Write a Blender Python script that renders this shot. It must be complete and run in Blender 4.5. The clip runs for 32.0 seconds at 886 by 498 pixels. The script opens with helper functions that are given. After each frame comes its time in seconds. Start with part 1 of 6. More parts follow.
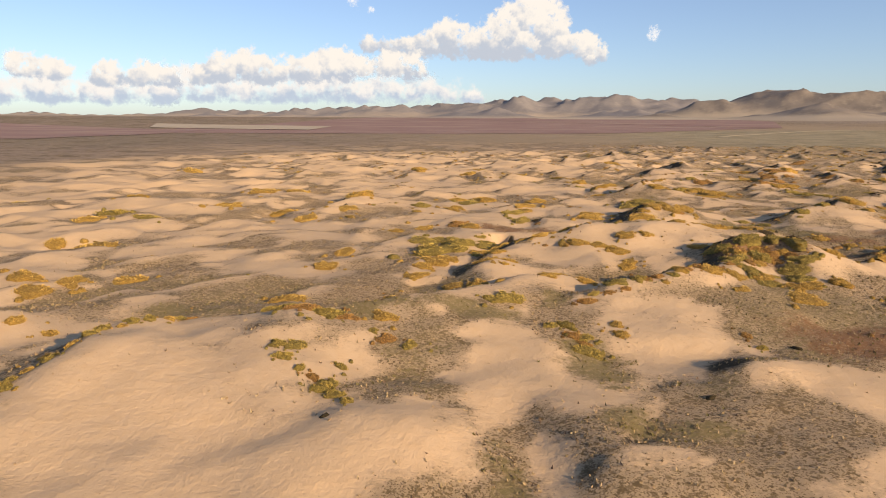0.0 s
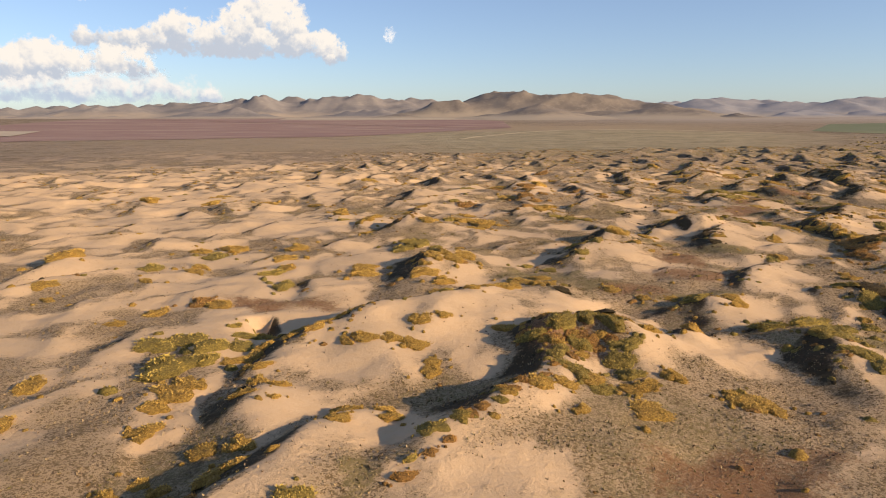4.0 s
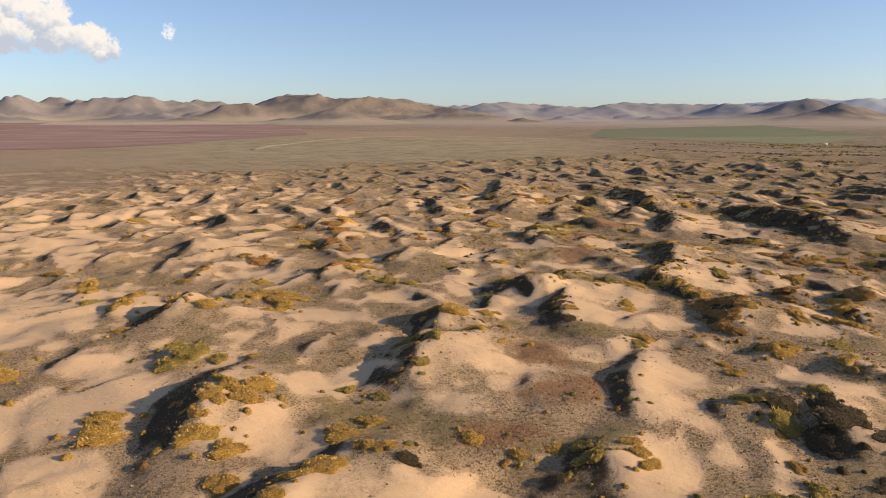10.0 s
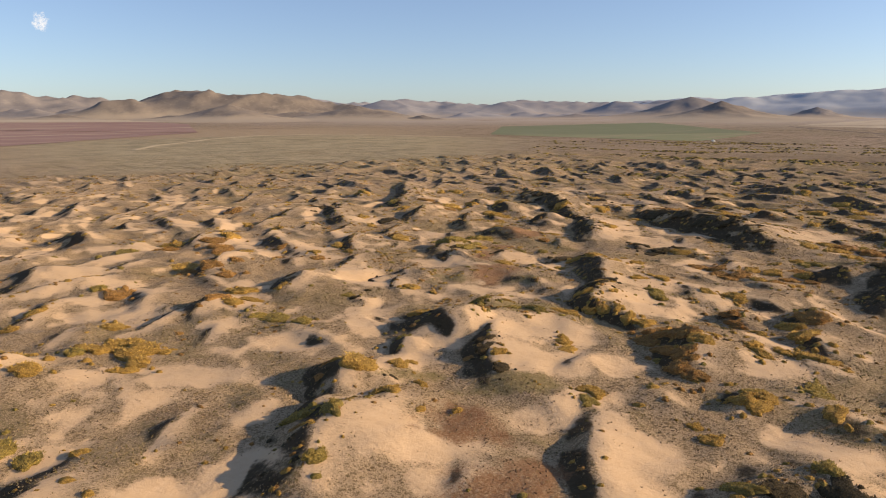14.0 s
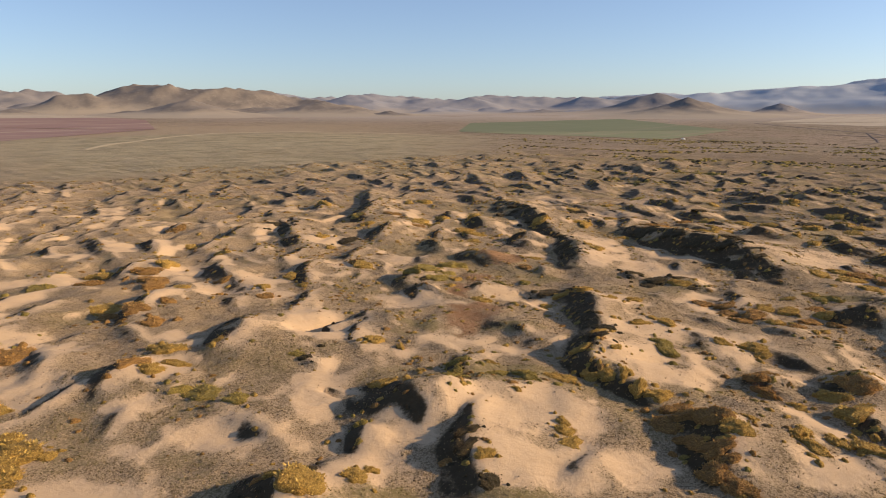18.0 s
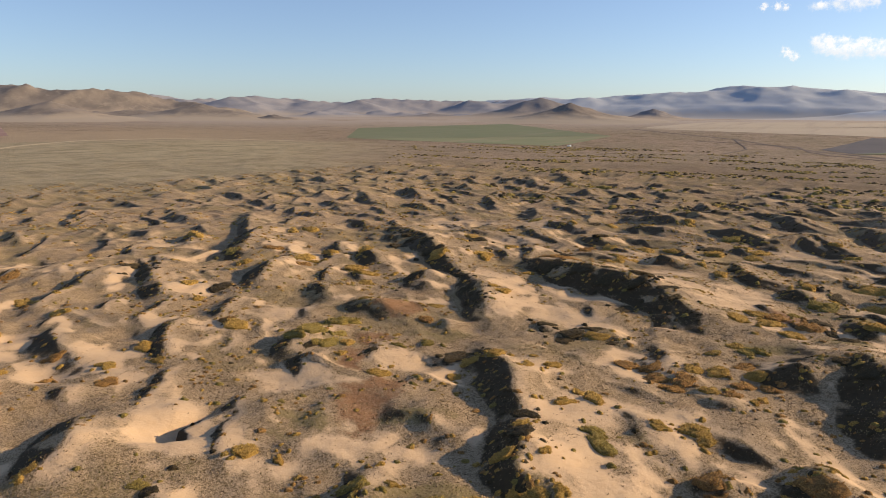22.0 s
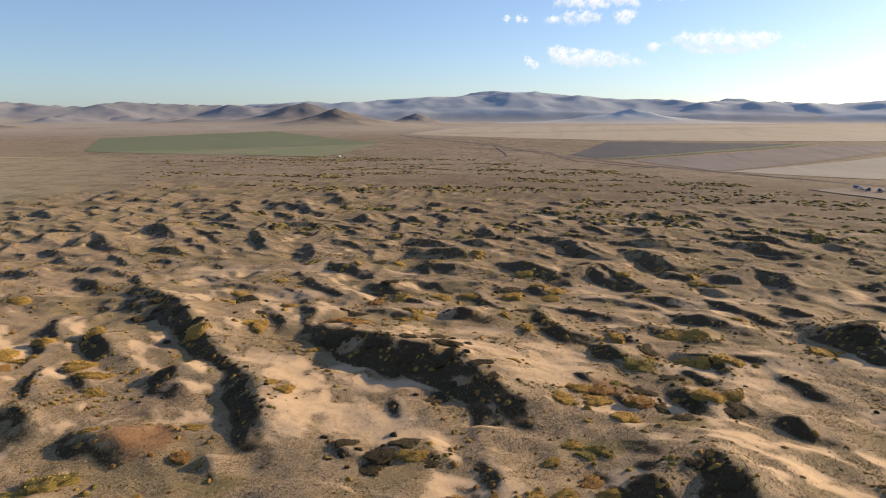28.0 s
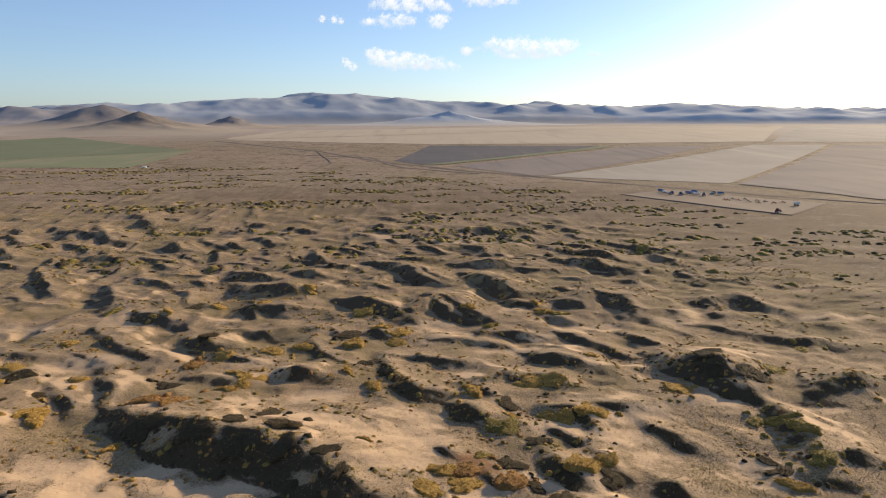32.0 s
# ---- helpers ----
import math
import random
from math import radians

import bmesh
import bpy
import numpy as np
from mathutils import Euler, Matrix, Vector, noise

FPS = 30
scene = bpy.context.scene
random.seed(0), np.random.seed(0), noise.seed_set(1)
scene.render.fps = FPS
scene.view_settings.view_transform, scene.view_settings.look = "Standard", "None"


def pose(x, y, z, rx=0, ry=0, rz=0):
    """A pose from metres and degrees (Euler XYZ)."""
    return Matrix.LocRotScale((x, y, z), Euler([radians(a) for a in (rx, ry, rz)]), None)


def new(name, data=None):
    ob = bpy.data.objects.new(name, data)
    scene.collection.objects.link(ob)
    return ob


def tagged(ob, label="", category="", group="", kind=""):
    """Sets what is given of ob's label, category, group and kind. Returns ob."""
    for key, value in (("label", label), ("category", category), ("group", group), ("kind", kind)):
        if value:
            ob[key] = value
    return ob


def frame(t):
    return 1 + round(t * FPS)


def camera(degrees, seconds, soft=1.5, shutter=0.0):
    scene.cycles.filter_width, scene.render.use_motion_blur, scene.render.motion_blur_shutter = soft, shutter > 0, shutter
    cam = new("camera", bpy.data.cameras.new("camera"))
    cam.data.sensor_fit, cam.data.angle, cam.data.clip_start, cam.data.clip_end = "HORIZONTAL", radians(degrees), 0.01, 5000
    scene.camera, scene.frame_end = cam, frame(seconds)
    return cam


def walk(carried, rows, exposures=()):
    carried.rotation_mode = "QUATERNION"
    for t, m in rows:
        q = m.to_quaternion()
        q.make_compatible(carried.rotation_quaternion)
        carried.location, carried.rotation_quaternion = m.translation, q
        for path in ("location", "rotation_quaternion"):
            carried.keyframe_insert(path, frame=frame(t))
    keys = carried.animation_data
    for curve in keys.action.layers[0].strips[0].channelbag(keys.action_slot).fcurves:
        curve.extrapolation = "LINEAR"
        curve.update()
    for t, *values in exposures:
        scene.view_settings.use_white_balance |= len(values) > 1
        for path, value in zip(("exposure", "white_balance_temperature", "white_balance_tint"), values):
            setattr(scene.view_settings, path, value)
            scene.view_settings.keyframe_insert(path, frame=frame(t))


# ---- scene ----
cam = camera(65.58, 32.0, soft=1.0)
PATH = [
    (0, pose(-0.00, 0.00, 21.75, 79.41, -0.22, 0.00)),
    (1, pose(-0.35, 6.52, 23.81, 79.32, -0.05, -5.40)),
    (2, pose(-0.28, 13.36, 25.74, 79.29, 0.01, -10.91)),
    (3, pose(0.32, 20.24, 27.71, 79.30, 0.09, -15.96)),
    (3.5, pose(0.83, 23.57, 28.66, 79.29, 0.11, -18.33)),
    (5.5, pose(4.26, 37.04, 32.68, 79.28, 0.18, -28.01)),
    (6, pose(5.41, 40.31, 33.66, 79.30, 0.22, -30.31)),
    (7, pose(7.98, 46.44, 35.65, 79.31, 0.20, -33.93)),
    (8, pose(11.12, 52.29, 37.64, 79.33, 0.15, -37.14)),
    (8.5, pose(12.81, 55.32, 38.50, 79.36, 0.15, -37.26)),
    (9, pose(14.67, 58.19, 39.01, 79.38, 0.14, -37.29)),
    (10, pose(18.56, 63.71, 39.28, 79.37, 0.09, -37.34)),
    (11, pose(22.52, 69.10, 39.46, 79.34, 0.07, -37.54)),
    (11.5, pose(24.77, 71.88, 39.54, 79.34, 0.09, -39.11)),
    (12, pose(26.90, 74.55, 39.67, 79.33, 0.07, -40.82)),
    (13, pose(31.26, 80.03, 40.00, 79.32, 0.06, -43.65)),
    (13.5, pose(33.53, 82.61, 40.18, 79.31, 0.09, -44.65)),
    (14, pose(35.79, 85.17, 40.37, 79.12, 0.07, -45.53)),
    (14.5, pose(38.07, 87.72, 40.58, 78.57, 0.09, -46.36)),
    (16.5, pose(47.96, 97.66, 42.50, 78.51, 0.10, -47.82)),
    (17, pose(50.53, 100.01, 43.42, 78.52, 0.08, -48.03)),
    (18, pose(55.56, 104.54, 45.20, 78.66, -0.03, -48.20)),
    (19, pose(60.64, 108.91, 46.95, 78.75, -0.19, -48.72)),
    (19.5, pose(63.14, 111.05, 47.95, 78.78, -0.22, -49.28)),
    (20, pose(65.68, 113.19, 48.97, 78.77, -0.25, -50.34)),
    (20.5, pose(68.30, 115.37, 49.99, 78.76, -0.30, -51.99)),
    (21, pose(70.89, 117.59, 50.91, 78.78, -0.33, -53.82)),
    (22, pose(76.51, 121.98, 52.68, 78.84, -0.30, -57.34)),
    (23, pose(82.58, 126.05, 54.35, 78.90, -0.21, -60.47)),
    (24, pose(88.66, 129.82, 56.06, 78.94, -0.14, -63.60)),
    (25, pose(95.13, 133.43, 57.70, 78.99, -0.04, -67.18)),
    (25.5, pose(98.26, 134.95, 58.48, 79.04, 0.04, -68.93)),
    (27.5, pose(110.81, 140.44, 61.94, 79.13, 0.07, -74.72)),
    (28, pose(114.12, 141.84, 63.06, 79.10, 0.00, -76.40)),
    (29, pose(120.60, 144.28, 65.24, 79.06, 0.05, -79.83)),
    (30, pose(127.22, 146.01, 67.09, 79.10, 0.13, -83.12)),
    (31, pose(133.78, 147.44, 68.86, 79.12, 0.08, -86.97)),
    (32, pose(140.31, 148.59, 70.88, 79.14, 0.11, -91.04)),
]
walk(cam, PATH, exposures=((0.0, 0.56, 7250, 12), (6.0, 0.56, 7200, 12), (14.0, 0.56, 7150, 12), (23.0, 0.54, 6900, 10), (32.0, 0.50, 6650, 8)))

# ---- light ----
SUN_AZ, SUN_EL = 137.0, 17.5        # clockwise from +y, degrees
world = bpy.data.worlds.new("sky")
scene.world = world
world.use_nodes = True
wn = world.node_tree.nodes
sky = wn.new("ShaderNodeTexSky")
sky.sky_type = "NISHITA"
sky.sun_disc = False
sky.sun_elevation = radians(SUN_EL)
sky.sun_rotation = radians(SUN_AZ)
sky.altitude = 700
sky.air_density = 0.9
sky.dust_density = 0.9
sky.ozone_density = 1.5
wn["Background"].inputs["Strength"].default_value = 0.097
blue_air = wn.new("ShaderNodeMix")
blue_air.data_type = "RGBA"
blue_air.blend_type = "MULTIPLY"
blue_air.inputs[0].default_value = 1.0
blue_air.inputs[7].default_value = (0.78, 0.89, 1.12, 1)
pale_air = wn.new("ShaderNodeMix")
pale_air.data_type = "RGBA"
pale_air.inputs[0].default_value = 0.12
pale_air.inputs[7].default_value = (4.6, 6.0, 8.2, 1)
world.node_tree.links.new(blue_air.outputs[2], pale_air.inputs[6])
world.node_tree.links.new(sky.outputs["Color"], blue_air.inputs[6])
world.node_tree.links.new(pale_air.outputs[2], wn["Background"].inputs["Color"])
sun_way = Vector((math.sin(radians(SUN_AZ)) * math.cos(radians(SUN_EL)), math.cos(radians(SUN_AZ)) * math.cos(radians(SUN_EL)), math.sin(radians(SUN_EL))))
lamp = bpy.data.lights.new("sun", "SUN")
lamp.energy, lamp.angle, lamp.color = 5.0, radians(0.5), (1.0, 0.80, 0.55)
sun = new("sun", lamp)
sun.rotation_mode = "QUATERNION"
sun.rotation_quaternion = sun_way.to_track_quat("Z", "Y")

# ---- materials ----
def material(name, rough=0.9):
    m = bpy.data.materials.new(name)
    m.use_nodes = True
    b = m.node_tree.nodes["Principled BSDF"]
    b.inputs["Roughness"].default_value = rough
    b.inputs["Specular IOR Level"].default_value = 0.15
    return m, m.node_tree.nodes, m.node_tree.links, b


def noise_node(n, l, vec, scale, detail=4.0, rough=0.55):
    t = n.new("ShaderNodeTexNoise")
    t.inputs["Scale"].default_value, t.inputs["Detail"].default_value, t.inputs["Roughness"].default_value = scale, detail, rough
    l.new(vec, t.inputs["Vector"])
    return t.outputs["Fac"]


def ramp(n, l, fac, lo, hi):
    r = n.new("ShaderNodeMapRange")
    r.interpolation_type = "SMOOTHSTEP"
    r.inputs["From Min"].default_value, r.inputs["From Max"].default_value = lo, hi
    l.new(fac, r.inputs["Value"])
    return r.outputs["Result"]


def mixed(n, l, fac, a, b):
    m = n.new("ShaderNodeMix")
    m.data_type = "RGBA"
    for value, k in ((fac, 0), (a, 6), (b, 7)):
        if isinstance(value, (tuple, float, int)):
            m.inputs[k].default_value = (*value, 1) if isinstance(value, tuple) else value
        else:
            l.new(value, m.inputs[k])
    return m.outputs[2]


def maths(n, l, op, a, b):
    m = n.new("ShaderNodeMath")
    m.operation = op
    for k, value in ((0, a), (1, b)):
        if isinstance(value, (float, int)):
            m.inputs[k].default_value = value
        else:
            l.new(value, m.inputs[k])
    return m.outputs[0]


def attribute(n, name):
    a = n.new("ShaderNodeAttribute")
    a.attribute_name = name
    return a.outputs["Fac"]


def bump(n, l, b, height, strength, distance):
    k = n.new("ShaderNodeBump")
    k.inputs["Strength"].default_value, k.inputs["Distance"].default_value = strength, distance
    l.new(height, k.inputs["Height"])
    l.new(k.outputs["Normal"], b.inputs["Normal"])


def ground_material():
    m, n, l, b = material("dune_ground", 0.95)
    pos = n.new("ShaderNodeNewGeometry").outputs["Position"]
    n1 = noise_node(n, l, pos, 0.06, 4)
    n2 = noise_node(n, l, pos, 0.9, 6, 0.7)
    n3 = noise_node(n, l, pos, 0.25, 5, 0.65)
    sand = mixed(n, l, n1, (0.515, 0.355, 0.214), (0.585, 0.412, 0.262))
    sand = mixed(n, l, ramp(n, l, n2, 0.3, 0.8), sand, (0.53, 0.36, 0.21))
    sand = mixed(n, l, ramp(n, l, noise_node(n, l, pos, 5.0, 4, 0.7), 0.6, 0.75), sand, (0.40, 0.275, 0.15))
    litter = mixed(n, l, n3, (0.435, 0.308, 0.188), (0.345, 0.243, 0.142))
    tuft_dark = mixed(n, l, n3, (0.13, 0.082, 0.045), (0.20, 0.138, 0.066))
    cells = n.new("ShaderNodeTexVoronoi")
    cells.inputs["Scale"].default_value = 1.5
    l.new(pos, cells.inputs["Vector"])
    clump = maths(n, l, "SUBTRACT", 1.0, cells.outputs["Distance"])
    band = noise_node(n, l, pos, 0.0035, 5, 0.6)
    fleck = noise_node(n, l, pos, 0.03, 6, 0.75)
    steppe = mixed(n, l, ramp(n, l, band, 0.42, 0.58), (0.275, 0.20, 0.142), (0.235, 0.178, 0.12))
    steppe = mixed(n, l, ramp(n, l, fleck, 0.5, 0.62), steppe, (0.14, 0.10, 0.06))
    steppe = mixed(n, l, ramp(n, l, n2, 0.55, 0.75), steppe, (0.285, 0.205, 0.13))
    flat = n.new("ShaderNodeMapping")
    flat.inputs["Rotation"].default_value = (0, 0, radians(40))
    flat.inputs["Scale"].default_value = (0.012, 0.05, 0.03)
    l.new(pos, flat.inputs["Vector"])
    streak = noise_node(n, l, flat.outputs["Vector"], 1.0, 6, 0.7)
    mosaic = noise_node(n, l, pos, 0.16, 5, 0.72)
    steppe = mixed(n, l, maths(n, l, "MULTIPLY", ramp(n, l, mosaic, 0.52, 0.6), 0.75), steppe, (0.15, 0.11, 0.06))
    steppe = mixed(n, l, maths(n, l, "MULTIPLY", ramp(n, l, mosaic, 0.45, 0.37), 0.7), steppe, (0.36, 0.255, 0.15))
    heath = maths(n, l, "MULTIPLY", attribute(n, "heath"), ramp(n, l, maths(n, l, "ADD", fleck, maths(n, l, "MULTIPLY", n3, 0.35)), 0.4, 0.7))
    steppe = mixed(n, l, heath, steppe, mixed(n, l, n2, (0.12, 0.082, 0.05), (0.17, 0.115, 0.075)))
    # Far ground is paled here, haze put into its colour.
    steppe = mixed(n, l, maths(n, l, "MULTIPLY", attribute(n, "far_haze"), ramp(n, l, band, 0.2, 0.5)), steppe, (0.37, 0.305, 0.25))
    steppe = mixed(n, l, maths(n, l, "MULTIPLY", attribute(n, "straw"), ramp(n, l, band, 0.25, 0.5)), steppe, mixed(n, l, fleck, (0.38, 0.28, 0.175), (0.27, 0.20, 0.13)))
    steppe = mixed(n, l, attribute(n, "olive_land"), steppe, mixed(n, l, ramp(n, l, maths(n, l, "ADD", maths(n, l, "MULTIPLY", fleck, 0.5), maths(n, l, "MULTIPLY", streak, 0.5)), 0.42, 0.6), (0.36, 0.29, 0.18), (0.235, 0.19, 0.112)))
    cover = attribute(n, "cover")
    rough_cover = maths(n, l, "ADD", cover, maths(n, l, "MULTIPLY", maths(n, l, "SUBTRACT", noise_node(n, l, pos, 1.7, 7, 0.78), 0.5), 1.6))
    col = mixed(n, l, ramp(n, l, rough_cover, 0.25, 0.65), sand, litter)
    patchy = maths(n, l, "MULTIPLY", ramp(n, l, cover, 0.08, 0.75), maths(n, l, "ADD", 0.4, n3))
    for scale, start, gain in ((0.8, 0.755, 0.15), (2.9, 0.72, 0.19), (6.5, 0.72, 0.21)):
        spots = maths(n, l, "ADD", noise_node(n, l, pos, scale, 3, 0.6), maths(n, l, "MULTIPLY", patchy, gain))
        col = mixed(n, l, ramp(n, l, spots, start, start + 0.07), col, tuft_dark)
    tussock = maths(n, l, "ADD", maths(n, l, "MULTIPLY", clump, ramp(n, l, cover, 0.05, 0.2)), maths(n, l, "MULTIPLY", maths(n, l, "ADD", patchy, maths(n, l, "SUBTRACT", n2, 0.5)), 0.34))
    col = mixed(n, l, maths(n, l, "MULTIPLY", ramp(n, l, tussock, 0.95, 1.06), 0.7), col, tuft_dark)
    green = mixed(n, l, n3, (0.265, 0.20, 0.088), (0.165, 0.122, 0.054))
    grass = maths(n, l, "ADD", attribute(n, "grass"), maths(n, l, "MULTIPLY", maths(n, l, "SUBTRACT", noise_node(n, l, pos, 2.0, 6, 0.75), 0.5), 2.0))
    col = mixed(n, l, ramp(n, l, grass, 0.45, 1.15), col, green)
    # Dark plant cover that puts shade into faces turned from the sun.
    shade_cover = maths(n, l, "ADD", attribute(n, "shade_cover"), maths(n, l, "MULTIPLY", maths(n, l, "SUBTRACT", noise_node(n, l, pos, 1.2, 6, 0.75), 0.5), 1.6))
    col = mixed(n, l, ramp(n, l, shade_cover, 0.32, 1.1), col, mixed(n, l, n2, (0.095, 0.062, 0.031), (0.035, 0.026, 0.014)))
    rust = maths(n, l, "ADD", attribute(n, "rust"), maths(n, l, "MULTIPLY", maths(n, l, "SUBTRACT", noise_node(n, l, pos, 2.6, 6, 0.75), 0.5), 2.2))
    col = mixed(n, l, ramp(n, l, rust, 0.35, 1.2), col, (0.23, 0.115, 0.055))
    col = mixed(n, l, attribute(n, "plain"), col, steppe)
    l.new(col, b.inputs["Base Color"])
    bump(n, l, b, maths(n, l, "ADD", maths(n, l, "MULTIPLY", maths(n, l, "ADD", n2, n3), 0.6), maths(n, l, "MULTIPLY", noise_node(n, l, pos, 2.4, 6, 0.75), maths(n, l, "ADD", maths(n, l, "MULTIPLY", cover, 1.0), 0.12))), 0.75, 0.3)
    return m


GROUND = ground_material()

# ---- the ground: one sheet to the horizon ----
rng = np.random.default_rng(7)
LATTICE = rng.random((256, 256))


def value_noise(x, y, seed=0):
    x, y = x + 17.3 * seed, y - 9.7 * seed
    ix, iy = np.floor(x).astype(int), np.floor(y).astype(int)
    fx, fy = x - ix, y - iy
    fx, fy = fx * fx * fx * (fx * (fx * 6 - 15) + 10), fy * fy * fy * (fy * (fy * 6 - 15) + 10)
    i0, i1, j0, j1 = ix & 255, (ix + 1) & 255, iy & 255, (iy + 1) & 255
    a, c = LATTICE[i0, j0] * (1 - fx) + LATTICE[i1, j0] * fx, LATTICE[i0, j1] * (1 - fx) + LATTICE[i1, j1] * fx
    return a * (1 - fy) + c * fy


def fbm(x, y, octaves=4, gain=0.5, seed=0):
    total, amp, norm = 0, 1.0, 0
    for k in range(octaves):
        total = total + amp * value_noise(x * 2 ** k, y * 2 ** k, seed + 3 * k)
        norm += amp
        amp *= gain
    return total / norm


def smooth(v, lo, hi):
    v = np.clip((v - lo) / (hi - lo), 0, 1)
    return v * v * (3 - 2 * v)


def spread(lo, hi, step, far, before, after):
    """Even steps from lo to hi, growing ones outside."""
    core = np.arange(lo, hi + step / 2, step)
    sides = []
    for growth in (before, after):
        n = int(math.log(1 + far * (growth - 1) / step) / math.log(growth)) + 1
        sides.append(np.cumsum(step * growth ** np.arange(1, n + 1)))
    return np.concatenate([lo - sides[0][::-1], core, hi + sides[1]])


# distance from (100, 140) at which the dunes give way to the steppe, by bearing
EDGE_AZ = np.array([-180, -90, -45, -20, 0, 15, 30, 40, 50, 60, 70, 80, 90, 100, 112, 130, 180])
EDGE_R = np.array([200, 300, 380, 390, 420, 520, 560, 640, 760, 780, 720, 650, 580, 540, 440, 330, 220])


def dune_mask(x, y, grow=1.0):
    az, r = np.degrees(np.arctan2(x - 100, y - 140)), np.hypot(x - 100, y - 140)
    edge = np.interp(az, EDGE_AZ, EDGE_R) * grow * (0.85 + 0.3 * fbm(x / 90, y / 90, 3, 0.5, 4))
    return 1 - smooth(r, edge * 0.80, edge * 1.06)


# Level direction pointing straight away from the sun.
DOWN_SUN = (math.sin(radians(SUN_AZ - 180)), math.cos(radians(SUN_AZ - 180)))


def hummocks(x, y):
    warp = fbm(x / 26, y / 26, 2, 0.5, 11) - 0.5
    u, v = x + DOWN_SUN[0] * warp * 14, y + DOWN_SUN[1] * warp * 14
    a = fbm(u / 30, v / 30, 3, 0.5, 1)
    b = 1 - np.abs(2 * fbm(u / 17 + 0.4 * a, v / 17, 3, 0.45, 23) - 1)
    c = fbm(u / 9, v / 9, 2, 0.5, 31)
    return (a - 0.5) * 7.0 + (b - 0.75) * 6.0 + (c - 0.5) * 2.6

# ---- dunes: crests, mounds, hollows and patches of cover ----
gx, gy = spread(-75.0, 500.0, 1.0, 4800.0, 1.055, 1.037), spread(30.0, 460.0, 1.0, 4850.0, 1.09, 1.037)
GX, GY = np.meshgrid(gx, gy, indexing="ij")
MASK = dune_mask(GX, GY)
SCRUB = np.maximum(MASK, dune_mask(GX, GY, 1.45) * smooth(GX + GY, 150, 420))
RELIEF, CALM, CREST = np.zeros_like(GX), np.zeros_like(GX), np.zeros_like(GX)
bare, green, rusty = np.zeros_like(GX), np.zeros_like(GX), np.zeros_like(GX)


def window(x0, x1, y0, y1):
    return (slice(np.searchsorted(gx, x0), np.searchsorted(gx, x1)), slice(np.searchsorted(gy, y0), np.searchsorted(gy, y1)))


def ridge(h, *pts):
    """A crest along the points, steep on the side turned from the sun, long on the other."""
    p = np.array(pts, float)
    lee, stoss = 0.8 + 1.3 * h, 3.5 + 2.1 * h
    m = 2.6 * stoss
    w = window(p[:, 0].min() - m, p[:, 0].max() + m, p[:, 1].min() - m, p[:, 1].max() + m)
    x, y = GX[w], GY[w]
    jx, jy = (fbm(x / 9, y / 9, 3, 0.5, 41) - 0.5) * 2.6, (fbm(x / 9, y / 9, 3, 0.5, 57) - 0.5) * 2.6
    x, y = x + jx, y + jy
    best, ex, ey, end = np.full(x.shape, 1e9), np.zeros_like(x), np.zeros_like(x), np.ones_like(x)
    run, total = 0.0, max(np.hypot(*np.diff(p, axis=0).T).sum(), 0.1)
    for a, b in zip(p[:-1], p[1:]):
        d = b - a
        n = max(np.hypot(*d), 0.1)
        u = np.clip(((x - a[0]) * d[0] + (y - a[1]) * d[1]) / (n * n), 0, 1)
        qx, qy = x - a[0] - u * d[0], y - a[1] - u * d[1]
        r = np.hypot(qx, qy)
        near = r < best
        along = (run + u * n) / total
        best, ex, ey = np.where(near, r, best), np.where(near, qx, ex), np.where(near, qy, ey)
        end = np.where(near, along, end)
        run += n
    c = (ex * DOWN_SUN[0] + ey * DOWN_SUN[1]) / np.maximum(best, 0.01)
    width = lee + (stoss - lee) * smooth(-c, -0.35, 0.75)
    s = np.maximum(np.sqrt((best / width) ** 2 + 0.012) - 0.1095, 0.0)
    top = h * (0.55 + 0.45 * np.sin(np.pi * np.clip(end, 0, 1))) * (0.85 + 0.3 * fbm(x / 5, y / 5, 2, 0.5, 63))
    body = top * np.exp(-np.power(s, 1.25))
    scoop = 0.35 * h * smooth(c, 0.1, 0.8) * np.exp(-((best - 2.2 * lee) / (1.3 * lee)) ** 2)
    RELIEF[w] = np.maximum(RELIEF[w], body) - scoop * np.clip(1 - np.maximum(RELIEF[w], 0) / (0.5 * h), 0, 1)
    CALM[w] = np.maximum(CALM[w], np.exp(-(best / (6 + 2 * h)) ** 2))
    CREST[w] = np.maximum(CREST[w], np.clip(h / 2.2, 0.3, 1) * np.exp(-((best - 0.3 * h * smooth(c, 0, 0.7)) / (0.9 + 0.35 * h)) ** 2))
    # Bare sand, painted paler on the crest's sun side.
    bare[w] = np.maximum(bare[w], 0.75 * smooth(-c, 0.0, 0.8) * np.exp(-(best / (stoss * 0.6)) ** 2))


def blob(x, y, a, b, turn, fuzz=0.8):
    w = window(x - 2.5 * max(a, b), x + 2.5 * max(a, b), y - 2.5 * max(a, b), y + 2.5 * max(a, b))
    c, s = math.cos(radians(turn)), math.sin(radians(turn))
    dx, dy = GX[w] - x, GY[w] - y
    u, v = (dx * c - dy * s) / a, (dx * s + dy * c) / b
    r = np.hypot(u, v) + (fbm(GX[w] / (a * 0.45 + 0.8), GY[w] / (a * 0.45 + 0.8), 4, 0.6, 71) - 0.5) * fuzz
    return w, np.maximum(r, 0)


def mound(h, x, y, a, b):
    w, r = blob(x, y, a, b, 0, 0.4)
    RELIEF[w] += h * np.exp(-r ** 2)
    CALM[w] = np.maximum(CALM[w], np.exp(-r ** 2))


